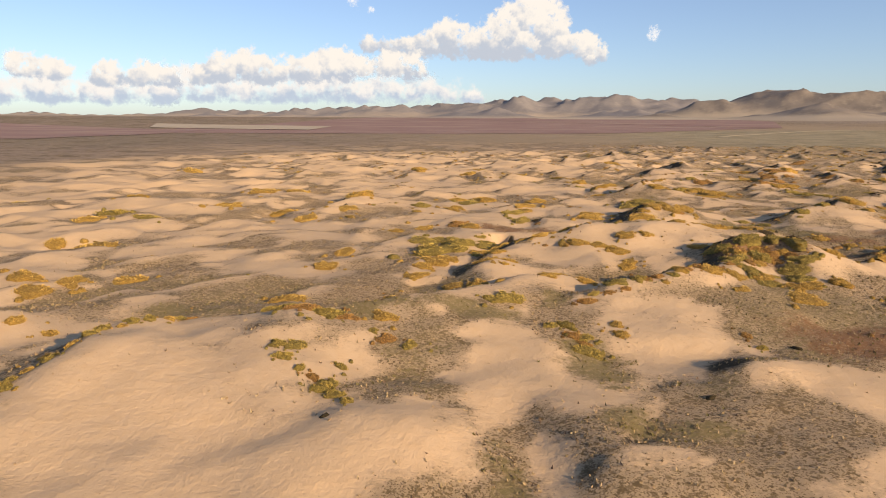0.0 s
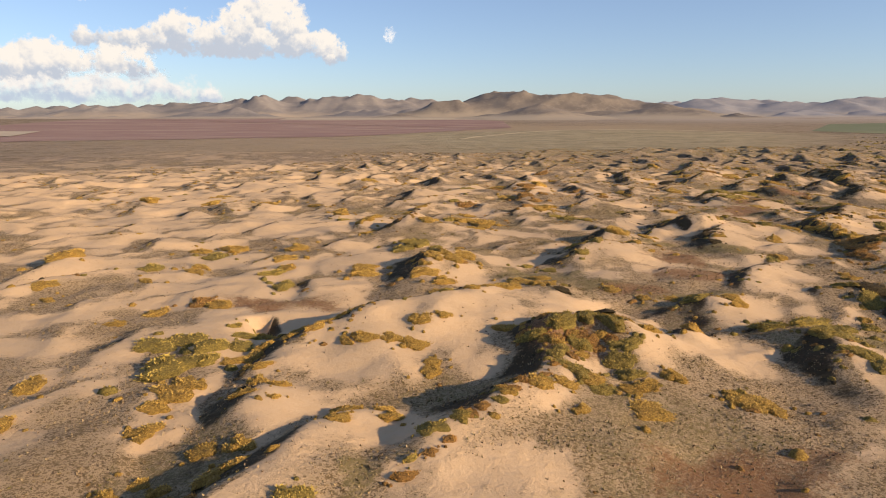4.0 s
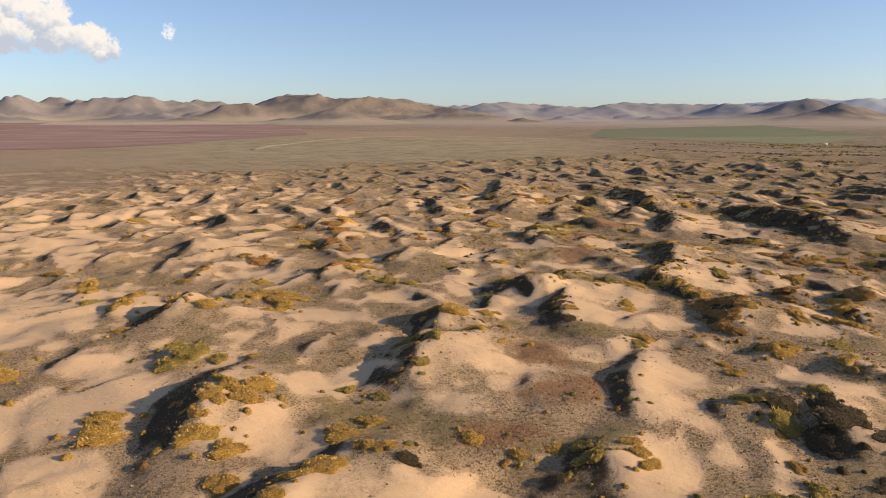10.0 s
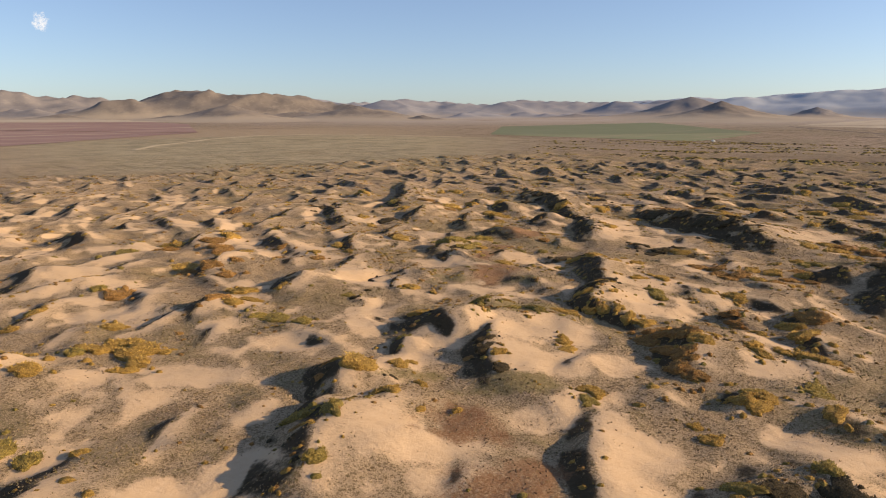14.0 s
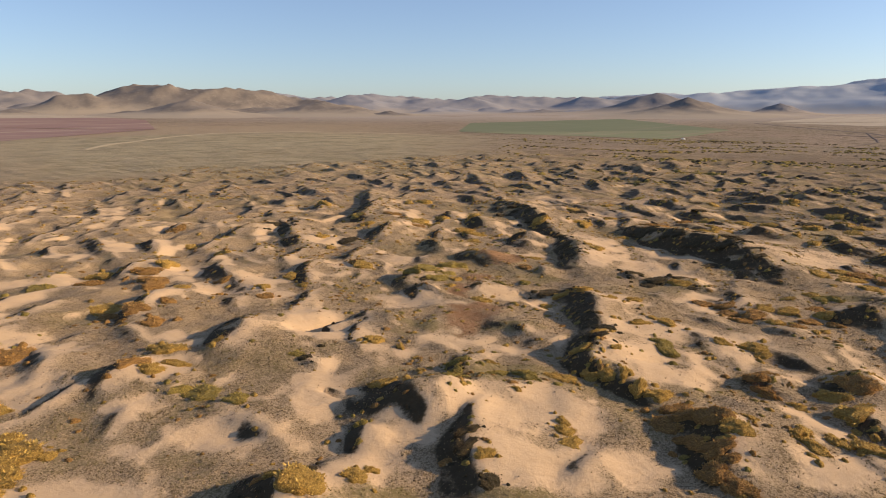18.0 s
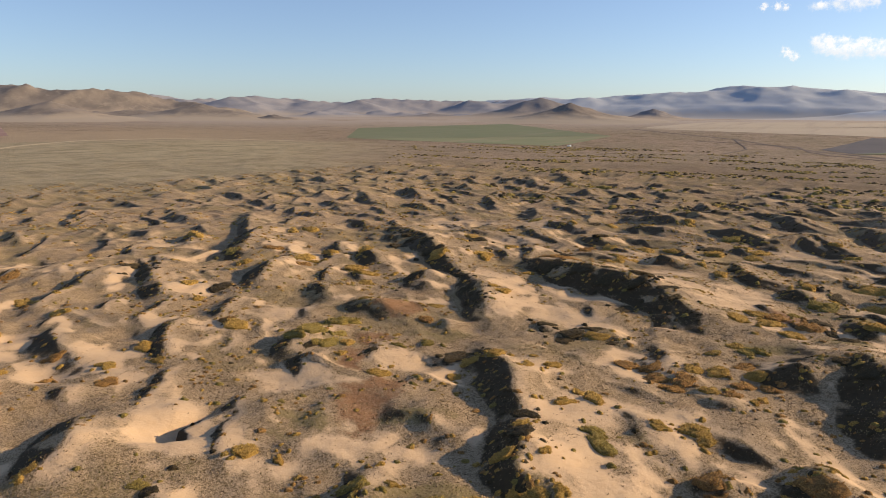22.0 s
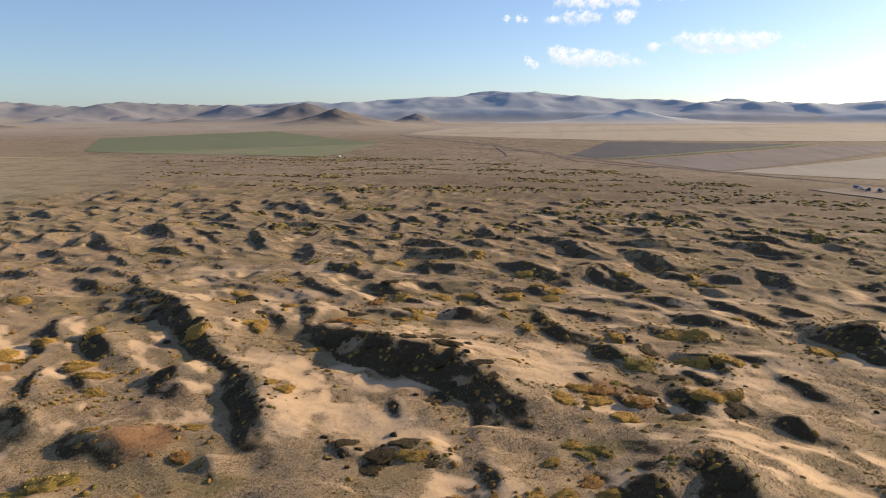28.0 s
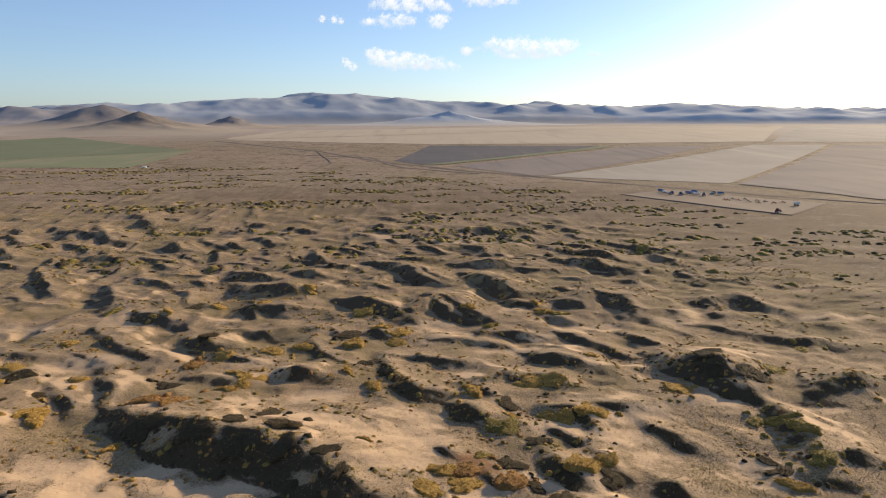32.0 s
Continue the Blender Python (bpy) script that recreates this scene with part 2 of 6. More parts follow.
def patch(layer, x, y, a, b, turn):
    w, r = blob(x, y, a, b, turn, 1.7)
    layer[w] = np.maximum(layer[w], 1 - smooth(r, 0.3, 1.4))


def inner(x, y):
    return -20 < x < 300 and y < 260


ridge(3.4, (-24, 67), (-20, 67), (-16, 67), (-12, 67), (-8, 68), (-4, 70), (-0, 73), (4, 78), (8, 84), (12, 88))
ridge(3.6, (39, 105), (44, 104), (49, 101), (51, 95), (49, 89))
ridge(2.7, (-33, 48), (-32, 51), (-31, 56), (-31, 61), (-29, 65), (-26, 67))
ridge(2.3, (25, 119), (22, 114), (17, 111), (13, 108), (9, 107))
ridge(3.3, (15, 77), (19, 79), (24, 83), (31, 86), (37, 91), (43, 95))
ridge(2.0, (93, 159), (87, 160), (85, 157))
ridge(2.2, (61, 98), (66, 97))
ridge(4.8, (50, 126), (42, 122), (36, 119), (31, 118), (26, 117), (21, 115), (16, 114))
ridge(2.4, (73, 96), (78, 92), (76, 86), (72, 81), (70, 77))
ridge(2.0, (9, 101), (6, 93), (5, 87))
ridge(1.4, (133, 122), (132, 119), (127, 118))
ridge(3.2, (104, 168), (99, 169), (94, 165))
ridge(3.5, (54, 164), (50, 159), (46, 153), (41, 145))
ridge(2.6, (102, 110), (109, 107), (114, 104), (111, 100), (105, 95))
ridge(2.4, (148, 180), (142, 176), (140, 172))
ridge(1.9, (111, 130), (99, 124), (90, 116))
ridge(3.2, (95, 155), (88, 155), (82, 152), (76, 146), (74, 144))
ridge(1.2, (130, 205), (126, 197))
ridge(3.8, (177, 169), (169, 166), (160, 162), (159, 157), (156, 153))
ridge(1.9, (118, 175), (112, 170))
ridge(2.9, (139, 171), (130, 165), (121, 158), (116, 153))
ridge(2.3, (176, 137), (173, 136))
ridge(3.1, (151, 141), (150, 135), (139, 130))
ridge(2.9, (187, 123), (179, 126))
ridge(1.2, (55, 179), (49, 176))
ridge(4.5, (124, 177), (131, 173), (136, 169))
ridge(1.2, (156, 218), (148, 212), (142, 206), (138, 200))
ridge(3.7, (132, 229), (128, 223), (122, 220))
ridge(1.2, (234, 196), (228, 189), (227, 182))
ridge(1.2, (192, 158), (189, 154), (181, 149))
ridge(2.8, (181, 222), (178, 222))
ridge(1.3, (197, 216), (188, 210))
ridge(5.2, (227, 132), (233, 127), (236, 121), (228, 118), (220, 116), (212, 116), (206, 113))
ridge(1.2, (97, 224), (90, 218), (85, 216), (81, 215))
ridge(2.4, (276, 125), (266, 120), (260, 120))
ridge(3.3, (202, 191), (198, 184), (190, 178), (177, 170))
ridge(2.6, (199, 232), (189, 234), (181, 229))
ridge(2.4, (108, 225), (103, 223), (97, 216))
ridge(2.3, (276, 113), (266, 111))
ridge(4.3, (64, 207), (54, 201))
ridge(2.1, (227, 182), (233, 174), (230, 171))
ridge(1.3, (159, 241), (154, 236), (145, 231))
ridge(1.8, (219, 213), (215, 210))
ridge(2.2, (265, 163), (266, 155), (260, 148))
ridge(2.4, (264, 104), (255, 99))
ridge(1.2, (292, 122), (282, 117), (280, 107))
ridge(1.2, (58, 227), (47, 213))
ridge(1.6, (289, 98), (276, 90))
ridge(1.2, (194, 260), (185, 256))
ridge(2.8, (299, 142), (293, 136))
ridge(2.9, (220, 242), (218, 229))
ridge(2.7, (272, 64), (270, 55))
ridge(2.8, (305, 65), (288, 65), (274, 67), (265, 71))
ridge(1.9, (182, 269), (172, 261), (164, 250))
ridge(2.2, (300, 121), (297, 114), (286, 111))
ridge(2.3, (311, 143), (319, 131), (319, 118), (313, 112))
ridge(1.5, (82, 249), (70, 234))
ridge(2.0, (334, 163), (320, 157), (306, 149))
ridge(2.8, (135, 270), (125, 259), (120, 255))
ridge(3.2, (325, 189), (321, 180))
ridge(5.9, (293, 220), (288, 207), (282, 197), (278, 188), (275, 180), (270, 171), (259, 162))
ridge(3.8, (259, 244), (249, 241))
ridge(1.2, (75, 265), (66, 248))
ridge(1.5, (316, 146), (312, 137), (304, 130))
ridge(5.5, (327, 78), (324, 69), (309, 68))
ridge(3.2, (267, 238), (253, 222), (237, 210), (226, 205))
ridge(1.9, (249, 278), (235, 269))
ridge(2.4, (321, 48), (305, 48))
ridge(1.2, (201, 293), (189, 287), (177, 279))
ridge(4.1, (306, 49), (311, 38), (313, 27))
ridge(4.2, (244, 297), (232, 290), (221, 283))
ridge(2.2, (328, 161), (309, 152), (307, 141))
ridge(2.5, (220, 339), (205, 312), (195, 295))
ridge(1.8, (348, 36), (344, 18))
ridge(4.2, (326, 306), (308, 279), (291, 262), (281, 246))
ridge(4.2, (384, 158), (396, 149), (380, 141))
ridge(2.4, (213, 341), (190, 327))
ridge(1.7, (366, 262), (343, 242), (338, 231))
ridge(2.8, (395, 123), (391, 109))
ridge(2.8, (383, 254), (375, 241))
ridge(4.2, (394, 95), (403, 85), (394, 74), (374, 75))
ridge(4.2, (306, 293), (310, 282), (281, 253), (271, 241))
ridge(4.2, (396, 155), (398, 144), (376, 131))
ridge(2.7, (229, 344), (197, 299))
ridge(3.1, (396, 42), (400, 27), (384, 22))
ridge(4.2, (418, 224), (415, 209), (417, 198))
ridge(2.5, (435, 137), (442, 126), (429, 115))
ridge(3.0, (323, 400), (295, 369), (266, 339))
ridge(3.7, (444, 133), (432, 124), (410, 114))
ridge(3.7, (468, 177), (461, 165), (431, 149))
ridge(4.2, (293, 357), (249, 322))
ridge(3.8, (467, 172), (454, 158), (435, 144))
ridge(3.9, (493, 75), (485, 62), (470, 55))
ridge(2.7, (453, 329), (412, 302))
ridge(4.2, (400, 399), (417, 402), (393, 373))
ridge(1.4, (466, 337), (418, 309))
ridge(4.0, (458, 397), (432, 366))
ridge(4.2, (566, 377), (544, 339))
ridge(4.2, (547, 365), (569, 359), (531, 330))
mound(0.9, 45, 97, 7, 5)
patch(rusty, 45, 97, 8, 8, 0)
mound(1.5, -19, 52, 11, 13)
mound(1.5, -4, 43, 7, 6)
ridge(1.3, (8, 50), (9, 45), (11, 41), (17, 41), (22, 38))
mound(1.2, 49, 100, 10, 9)
mound(-0.6, 6, 46, 4, 7)
mound(-1.2, 20, 59, 6, 4)
mound(-1.5, 62, 114, 5, 3)
mound(-2.0, 146, 218, 8, 5)
mound(-1.8, 143, 218, 6, 4)
mound(-1.5, 224, 177, 6, 4)
patch(bare, -25, 45, 12.4, 12.0, -0)
patch(bare, -19, 40, 12.1, 11.7, -0)
patch(bare, -10, 38, 10.2, 7.7, -0)
patch(bare, -20, 51, 6.3, 9.4, -0)
patch(bare, -25, 59, 4.6, 8.3, -0)
patch(bare, -12, 42, 6.0, 6.5, -0)
patch(bare, -3, 43, 6.0, 6.5, -0)
patch(bare, 4, 54, 3.6, 4.0, -0)
patch(bare, 21, 60, 6.5, 4.2, -0)
patch(bare, 7, 42, 1.7, 6.4, -0)
patch(bare, 26, 74, 4.9, 4.4, -0)
patch(bare, -63, 345, 26.2, 8.4, -0)
patch(bare, -26, 101, 12.7, 6.3, -0)
patch(bare, -24, 126, 13.6, 6.8, -0)
patch(bare, -93, 156, 18.3, 9.8, -0)
patch(bare, -17, 140, 9.4, 5.3, -0)
patch(bare, -2, 145, 9.5, 5.3, -0)
patch(bare, -46, 114, 11.2, 5.0, -0)
patch(bare, 19, 102, 6.3, 4.7, -0)
patch(bare, -108, 342, 22.8, 8.5, -0)
patch(bare, -132, 301, 25.2, 10.8, -0)
patch(bare, -6, 308, 17.3, 10.4, -0)
patch(bare, 17, 85, 6.6, 5.6, 16)
patch(bare, 43, 106, 3.1, 6.2, 16)
patch(bare, 59, 93, 6.1, 6.1, 16)
patch(bare, 18, 144, 7.9, 5.1, 16)
patch(bare, 20, 74, 2.7, 6.8, 16)
patch(bare, 23, 65, 5.3, 4.0, 16)
patch(bare, -30, 140, 11.2, 8.4, 16)
patch(bare, 6, 123, 8.4, 6.3, 16)
patch(bare, -23, 249, 17.7, 8.8, 16)
patch(bare, 1, 284, 12.7, 9.5, 16)
patch(bare, 60, 114, 6.2, 6.2, 30)
patch(bare, 91, 148, 9.4, 5.3, 30)
patch(bare, 64, 91, 5.9, 7.4, 30)
patch(bare, 63, 95, 3.9, 4.4, 30)
patch(bare, 16, 105, 7.6, 4.2, 30)
patch(bare, 28, 107, 2.9, 4.3, 30)
patch(bare, 4, 126, 5.0, 4.5, 30)
patch(bare, 21, 107, 3.8, 4.3, 30)
patch(bare, 31, 127, 6.1, 3.1, 30)
patch(bare, 132, 162, 9.1, 9.7, 30)
patch(bare, 141, 210, 10.0, 6.5, 30)
patch(bare, 91, 140, 6.9, 5.2, 30)
patch(bare, 27, 149, 9.8, 4.9, 30)
patch(bare, 3, 161, 10.0, 5.0, 30)
patch(bare, 85, 232, 11.2, 6.3, 30)
patch(bare, 165, 151, 8.1, 6.1, 30)
patch(bare, 145, 222, 9.6, 8.2, 38)
patch(bare, 89, 145, 7.4, 7.9, 38)
patch(bare, 88, 132, 9.3, 7.7, 38)
patch(bare, 73, 135, 8.0, 6.0, 38)
patch(bare, 123, 151, 10.4, 10.4, 38)
patch(bare, 183, 164, 9.3, 8.0, 38)
patch(bare, 80, 185, 9.2, 5.2, 38)
patch(bare, 39, 180, 8.8, 6.6, 38)
patch(bare, 85, 244, 8.0, 6.0, 38)
patch(bare, 96, 245, 8.1, 6.1, 38)
patch(bare, 102, 189, 7.2, 5.4, 38)
patch(bare, 57, 172, 4.3, 4.9, 38)
patch(bare, 73, 154, 5.3, 4.7, 38)
patch(bare, 97, 116, 6.1, 4.6, 38)
patch(bare, 147, 120, 7.0, 5.3, 38)
patch(bare, 141, 219, 8.5, 7.3, 48)
patch(bare, 122, 169, 5.3, 9.5, 48)
patch(bare, 137, 156, 8.6, 8.0, 48)
patch(bare, 142, 160, 6.6, 6.6, 48)
patch(bare, 124, 155, 4.1, 4.7, 48)
patch(bare, 81, 186, 8.3, 6.2, 48)
patch(bare, 98, 206, 4.5, 5.0, 48)
patch(bare, 103, 186, 4.3, 4.8, 48)
patch(bare, 112, 168, 5.2, 6.2, 48)
patch(bare, 174, 156, 8.2, 8.8, 48)
patch(bare, 182, 164, 7.2, 7.2, 48)
patch(bare, 172, 218, 9.0, 7.7, 48)
patch(bare, 90, 226, 7.0, 7.0, 48)
patch(bare, 246, 363, 14.4, 10.8, 48)
patch(bare, 145, 205, 3.6, 5.4, 48)
patch(bare, 95, 255, 8.8, 5.7, 48)
patch(bare, 189, 209, 5.2, 5.9, 48)
patch(bare, 143, 260, 6.7, 5.0, 48)
patch(bare, 143, 222, 6.9, 8.7, 54)
patch(bare, 173, 218, 7.2, 7.2, 54)
patch(bare, 191, 207, 4.9, 7.4, 54)
patch(bare, 186, 260, 8.0, 6.0, 54)
patch(bare, 130, 264, 6.3, 5.6, 54)
patch(bare, 150, 290, 10.8, 6.1, 54)
patch(bare, 158, 179, 5.5, 4.9, 54)
patch(bare, 190, 165, 9.3, 6.9, 54)
patch(bare, 169, 158, 5.5, 8.2, 54)
patch(bare, 353, 301, 14.7, 11.0, 54)
patch(bare, 219, 158, 7.4, 5.6, 54)
patch(bare, 270, 204, 13.0, 6.5, 54)
patch(bare, 226, 335, 9.6, 7.2, 54)
patch(bare, 226, 137, 6.2, 5.6, 54)
patch(bare, 362, 298, 15.9, 10.6, 67)
patch(bare, 378, 259, 14.0, 10.5, 67)
patch(bare, 270, 230, 11.1, 8.4, 67)
patch(bare, 241, 187, 15.0, 7.5, 67)
patch(bare, 263, 190, 13.2, 5.9, 67)
patch(bare, 305, 180, 13.0, 6.5, 67)
patch(bare, 280, 151, 8.1, 6.1, 67)
patch(bare, 192, 150, 10.8, 6.5, 67)
patch(bare, 201, 178, 6.8, 6.8, 67)
patch(bare, 205, 254, 10.2, 7.7, 67)
patch(bare, 170, 217, 9.0, 6.7, 67)
patch(bare, 190, 204, 6.8, 6.8, 67)
patch(bare, 217, 165, 9.3, 5.2, 67)
patch(bare, 263, 136, 7.7, 5.8, 67)
patch(bare, 271, 115, 7.9, 5.9, 67)
patch(bare, 297, 97, 11.3, 6.3, 67)
patch(bare, 322, 198, 9.1, 4.5, 67)
patch(bare, 264, 296, 10.5, 6.8, 67)
patch(bare, 377, 223, 9.7, 7.3, 80)
patch(bare, 366, 283, 13.3, 7.5, 80)
patch(bare, 347, 291, 16.2, 9.7, 80)
patch(bare, 370, 320, 8.7, 5.2, 80)
patch(bare, 269, 225, 9.1, 7.8, 80)
patch(bare, 295, 198, 4.0, 4.0, 80)
patch(bare, 284, 160, 12.9, 7.7, 80)
patch(bare, 307, 182, 5.5, 4.1, 80)
patch(bare, 245, 203, 7.2, 7.2, 80)
patch(bare, 237, 180, 9.3, 5.2, 80)
patch(bare, 283, 109, 10.3, 5.8, 80)
patch(bare, 285, 116, 7.8, 5.8, 80)
patch(bare, 303, 74, 11.1, 8.3, 80)
patch(bare, 372, 145, 12.5, 4.7, 80)
patch(bare, 355, 115, 10.6, 4.5, 80)
patch(bare, 274, 102, 7.6, 5.7, 80)
patch(bare, 333, 198, 7.3, 4.4, 80)
patch(bare, 380, 55, 9.8, 4.9, 80)
patch(bare, 484, 115, 9.7, 5.8, 80)
patch(bare, 357, 143, 9.1, 6.8, 80)
patch(bare, 270, 80, 7.7, 5.8, 80)
patch(bare, 297, 157, 11.5, 7.7, 91)
patch(bare, 288, 170, 7.5, 5.6, 91)
patch(bare, 270, 156, 14.3, 5.4, 91)
patch(bare, 275, 147, 7.2, 3.6, 91)
patch(bare, 365, 91, 13.6, 5.6, 91)
patch(bare, 366, 145, 11.9, 6.7, 91)
patch(bare, 342, 123, 11.3, 6.4, 91)
patch(bare, 290, 119, 7.6, 5.7, 91)
patch(bare, 293, 101, 12.8, 5.8, 91)
patch(bare, 298, 55, 10.8, 5.1, 91)
patch(bare, 280, 56, 6.5, 5.9, 91)
patch(bare, 375, 255, 9.5, 7.2, 91)
patch(bare, 335, 251, 11.8, 6.6, 91)
patch(bare, 302, 198, 6.6, 5.9, 91)
patch(bare, 325, 189, 5.5, 6.2, 91)
patch(bare, 386, 120, 7.8, 4.7, 91)
patch(bare, 370, 62, 12.4, 4.7, 91)
patch(bare, 327, 102, 6.9, 4.1, 91)
patch(bare, 527, 136, 24.1, 7.5, 91)
patch(bare, 547, 173, 20.8, 7.8, 91)
patch(bare, 526, 98, 12.1, 6.1, 91)
patch(bare, 523, 14, 14.5, 6.2, 91)
patch(bare, 359, 104, 8.9, 4.4, 91)
patch(bare, 376, 5, 16.5, 4.9, 91)
patch(green, 4, 38, 1.7, 6.4, -0)
patch(green, 14, 59, 3.7, 6.9, -0)
patch(green, 16, 45, 6.1, 3.3, -0)
patch(green, -8, 68, 6.6, 4.2, -0)
patch(green, -26, 77, 11.8, 4.4, -0)
patch(green, 4, 70, 7.1, 3.3, 16)
patch(green, 13, 77, 1.8, 4.1, 16)
patch(green, 79, 116, 11.2, 5.1, 16)
patch(green, 63, 139, 8.8, 6.6, 30)
patch(green, 85, 86, 7.2, 7.7, 30)
patch(green, 107, 159, 11.3, 3.4, 38)
patch(green, 68, 129, 7.9, 4.4, 38)
patch(green, 157, 201, 7.3, 7.3, 48)
patch(green, 149, 169, 9.0, 4.2, 48)
patch(green, 112, 147, 10.0, 4.5, 48)
patch(green, 169, 187, 8.0, 3.4, 54)
patch(green, 141, 173, 6.3, 4.7, 54)
patch(green, 210, 208, 8.4, 5.4, 67)
patch(green, 192, 223, 7.1, 7.1, 67)
patch(green, 241, 142, 12.2, 3.7, 67)
patch(green, 280, 125, 7.7, 5.7, 80)
patch(green, 254, 125, 7.2, 5.4, 80)
patch(rusty, 46, 67, 9.4, 7.0, 16)
patch(rusty, 90, 129, 9.0, 6.7, 30)
patch(rusty, 170, 200, 5.9, 11.0, 30)
patch(rusty, 13, 137, 8.3, 4.7, 30)
patch(rusty, 20, 136, 8.3, 4.7, 30)
patch(rusty, 168, 199, 5.4, 8.2, 38)
patch(rusty, 99, 143, 7.5, 6.5, 38)
patch(rusty, 73, 123, 7.8, 4.4, 38)
patch(rusty, 169, 198, 4.9, 9.2, 48)
patch(rusty, 223, 227, 5.7, 8.6, 48)
patch(rusty, 166, 196, 4.6, 10.3, 54)
patch(rusty, 220, 229, 5.4, 6.1, 54)
patch(rusty, 185, 215, 3.7, 7.4, 54)
patch(rusty, 222, 232, 6.3, 5.7, 67)
patch(rusty, 199, 221, 6.0, 7.1, 67)
patch(rusty, 177, 200, 5.5, 6.6, 67)
patch(rusty, 222, 228, 7.1, 7.1, 80)
patch(rusty, 271, 139, 7.5, 5.6, 80)


# small crests everywhere between the large ones, lying across the wind
crest_rng = np.random.default_rng(5)
for cx in np.arange(-240, 640, 14.0):
    for cy in np.arange(34, 620, 14.0):
        x, y = cx + crest_rng.uniform(-6, 6), cy + crest_rng.uniform(-6, 6)
        h, run, turn, bend = crest_rng.lognormal(0.28, 0.38), crest_rng.uniform(3, 8), radians(crest_rng.normal(38, 24)), crest_rng.uniform(-0.6, 0.6)
        i, j = np.searchsorted(gx, x), np.searchsorted(gy, y)
        if MASK[i, j] < 0.25 or CALM[i, j] > 0.3:
            continue
        near = x < 60 and y < 150
        h = min(h, 3.0) * (0.55 if near else 0.8 if inner(x, y) else 1.0) * (0.5 + 0.5 * MASK[i, j])
        if y > 150 and x < 330 - y:
            h *= 0.75
        if not near and not inner(x, y):
            if crest_rng.uniform() < 0.4:
                continue
            h, run = h * 1.2, run * 1.9
        ux, uy = math.sin(turn) * run, math.cos(turn) * run
        ridge(h, (x - ux, y - uy), (x + bend * uy * 0.5, y - bend * ux * 0.5), (x + ux, y + uy))


def rise(x, y):
    """The plain lifts towards the hills, with one low grassy swell on it."""
    r, az = np.hypot(x - 100, y - 140), np.degrees(np.arctan2(x - 100, y - 140))
    return 32 * smooth(r, 900, 2600) + 6 * np.exp(-((az - 33) / 13) ** 2 - ((r - 1150) / 230) ** 2)


RANDOM = hummocks(GX, GY)
HOME = smooth(GX, -80, -20) * (1 - smooth(GX, 280, 360)) * (1 - smooth(GY, 230, 300))
GZ = (0.62 * MASK + 0.38 * SCRUB) * RANDOM * (0.52 - 0.24 * HOME) * (1 - 0.6 * CALM) + MASK * (RELIEF + 0.55 * (fbm(GX / 4.5, GY / 4.5, 3, 0.6, 171) - 0.5)) + rise(GX, GY) + (1 - MASK) * (fbm(GX / 60, GY / 60, 3, 0.5, 83) - 0.5) * 1.5
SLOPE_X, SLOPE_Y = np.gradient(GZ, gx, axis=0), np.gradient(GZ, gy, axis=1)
FACING = SLOPE_X * DOWN_SUN[0] + SLOPE_Y * DOWN_SUN[1]          # rising away from the sun: a lit slope
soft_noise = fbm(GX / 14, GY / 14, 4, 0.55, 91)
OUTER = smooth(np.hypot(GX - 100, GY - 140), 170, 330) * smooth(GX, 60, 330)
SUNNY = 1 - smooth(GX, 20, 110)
# Bare sand by noise and height, painted paler where slopes face the sun.
SUNWARD_SAND = smooth(soft_noise - 0.015 + 0.13 * SUNNY - 0.05 * smooth(GX, 150, 240) + 0.75 * FACING + 0.02 * RANDOM - 0.10 * OUTER, 0.5, 0.8) * (1 - 0.35 * OUTER) * (1 - 0.2 * smooth(GY, 280, 400) * smooth(GX, 120, 260))
bare = np.clip(np.maximum(bare * (1 - 0.15 * OUTER) * (1 - 0.3 * smooth(GX, 120, 220)), SUNWARD_SAND * 0.9) * (1 - 0.6 * green) * (1 - 0.6 * rusty), 0, 1)
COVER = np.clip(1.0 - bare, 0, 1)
wild_grass = smooth(fbm(GX / 22, GY / 22, 4, 0.55, 97) - 0.25 * bare + 0.05 * OUTER + 0.07 * smooth(GX, 130, 230), 0.47, 0.64) * (0.75 + 0.15 * OUTER)
# faces turned from the sun: shade painted in, as a dark plant cover
shaded_growth = (0.8 + 0.2 * smooth(GX + 0.5 * GY, 40, 110)) * smooth(-FACING, 0.08, 0.36) * smooth(fbm(GX / 9, GY / 9, 3, 0.6, 109), 0.2, 0.45)
green = np.clip(np.maximum.reduce([green, wild_grass * (1 - bare), 0.8 * CREST * smooth(GX, 60, 180) * smooth(fbm(GX / 12, GY / 12, 3, 0.6, 181), 0.35, 0.55)]), 0, 1)
rusty = np.clip(np.maximum(rusty, 0.5 * smooth(fbm(GX / 18, GY / 18, 3, 0.5, 103) - 0.3 * bare, 0.62, 0.8)), 0, 1)


def height_at(x, y):
    """The ground's height at places inside the sheet."""
    x, y = np.atleast_1d(np.asarray(x, float)), np.atleast_1d(np.asarray(y, float))
    i, j = np.clip(np.searchsorted(gx, x) - 1, 0, len(gx) - 2), np.clip(np.searchsorted(gy, y) - 1, 0, len(gy) - 2)
    u, v = (x - gx[i]) / (gx[i + 1] - gx[i]), (y - gy[j]) / (gy[j + 1] - gy[j])
    return (GZ[i, j] * (1 - u) + GZ[i + 1, j] * u) * (1 - v) + (GZ[i, j + 1] * (1 - u) + GZ[i + 1, j + 1] * u) * v


def layer_at(layer, x, y):
    i, j = np.clip(np.searchsorted(gx, x), 0, len(gx) - 1), np.clip(np.searchsorted(gy, y), 0, len(gy) - 1)
    return layer[i, j]


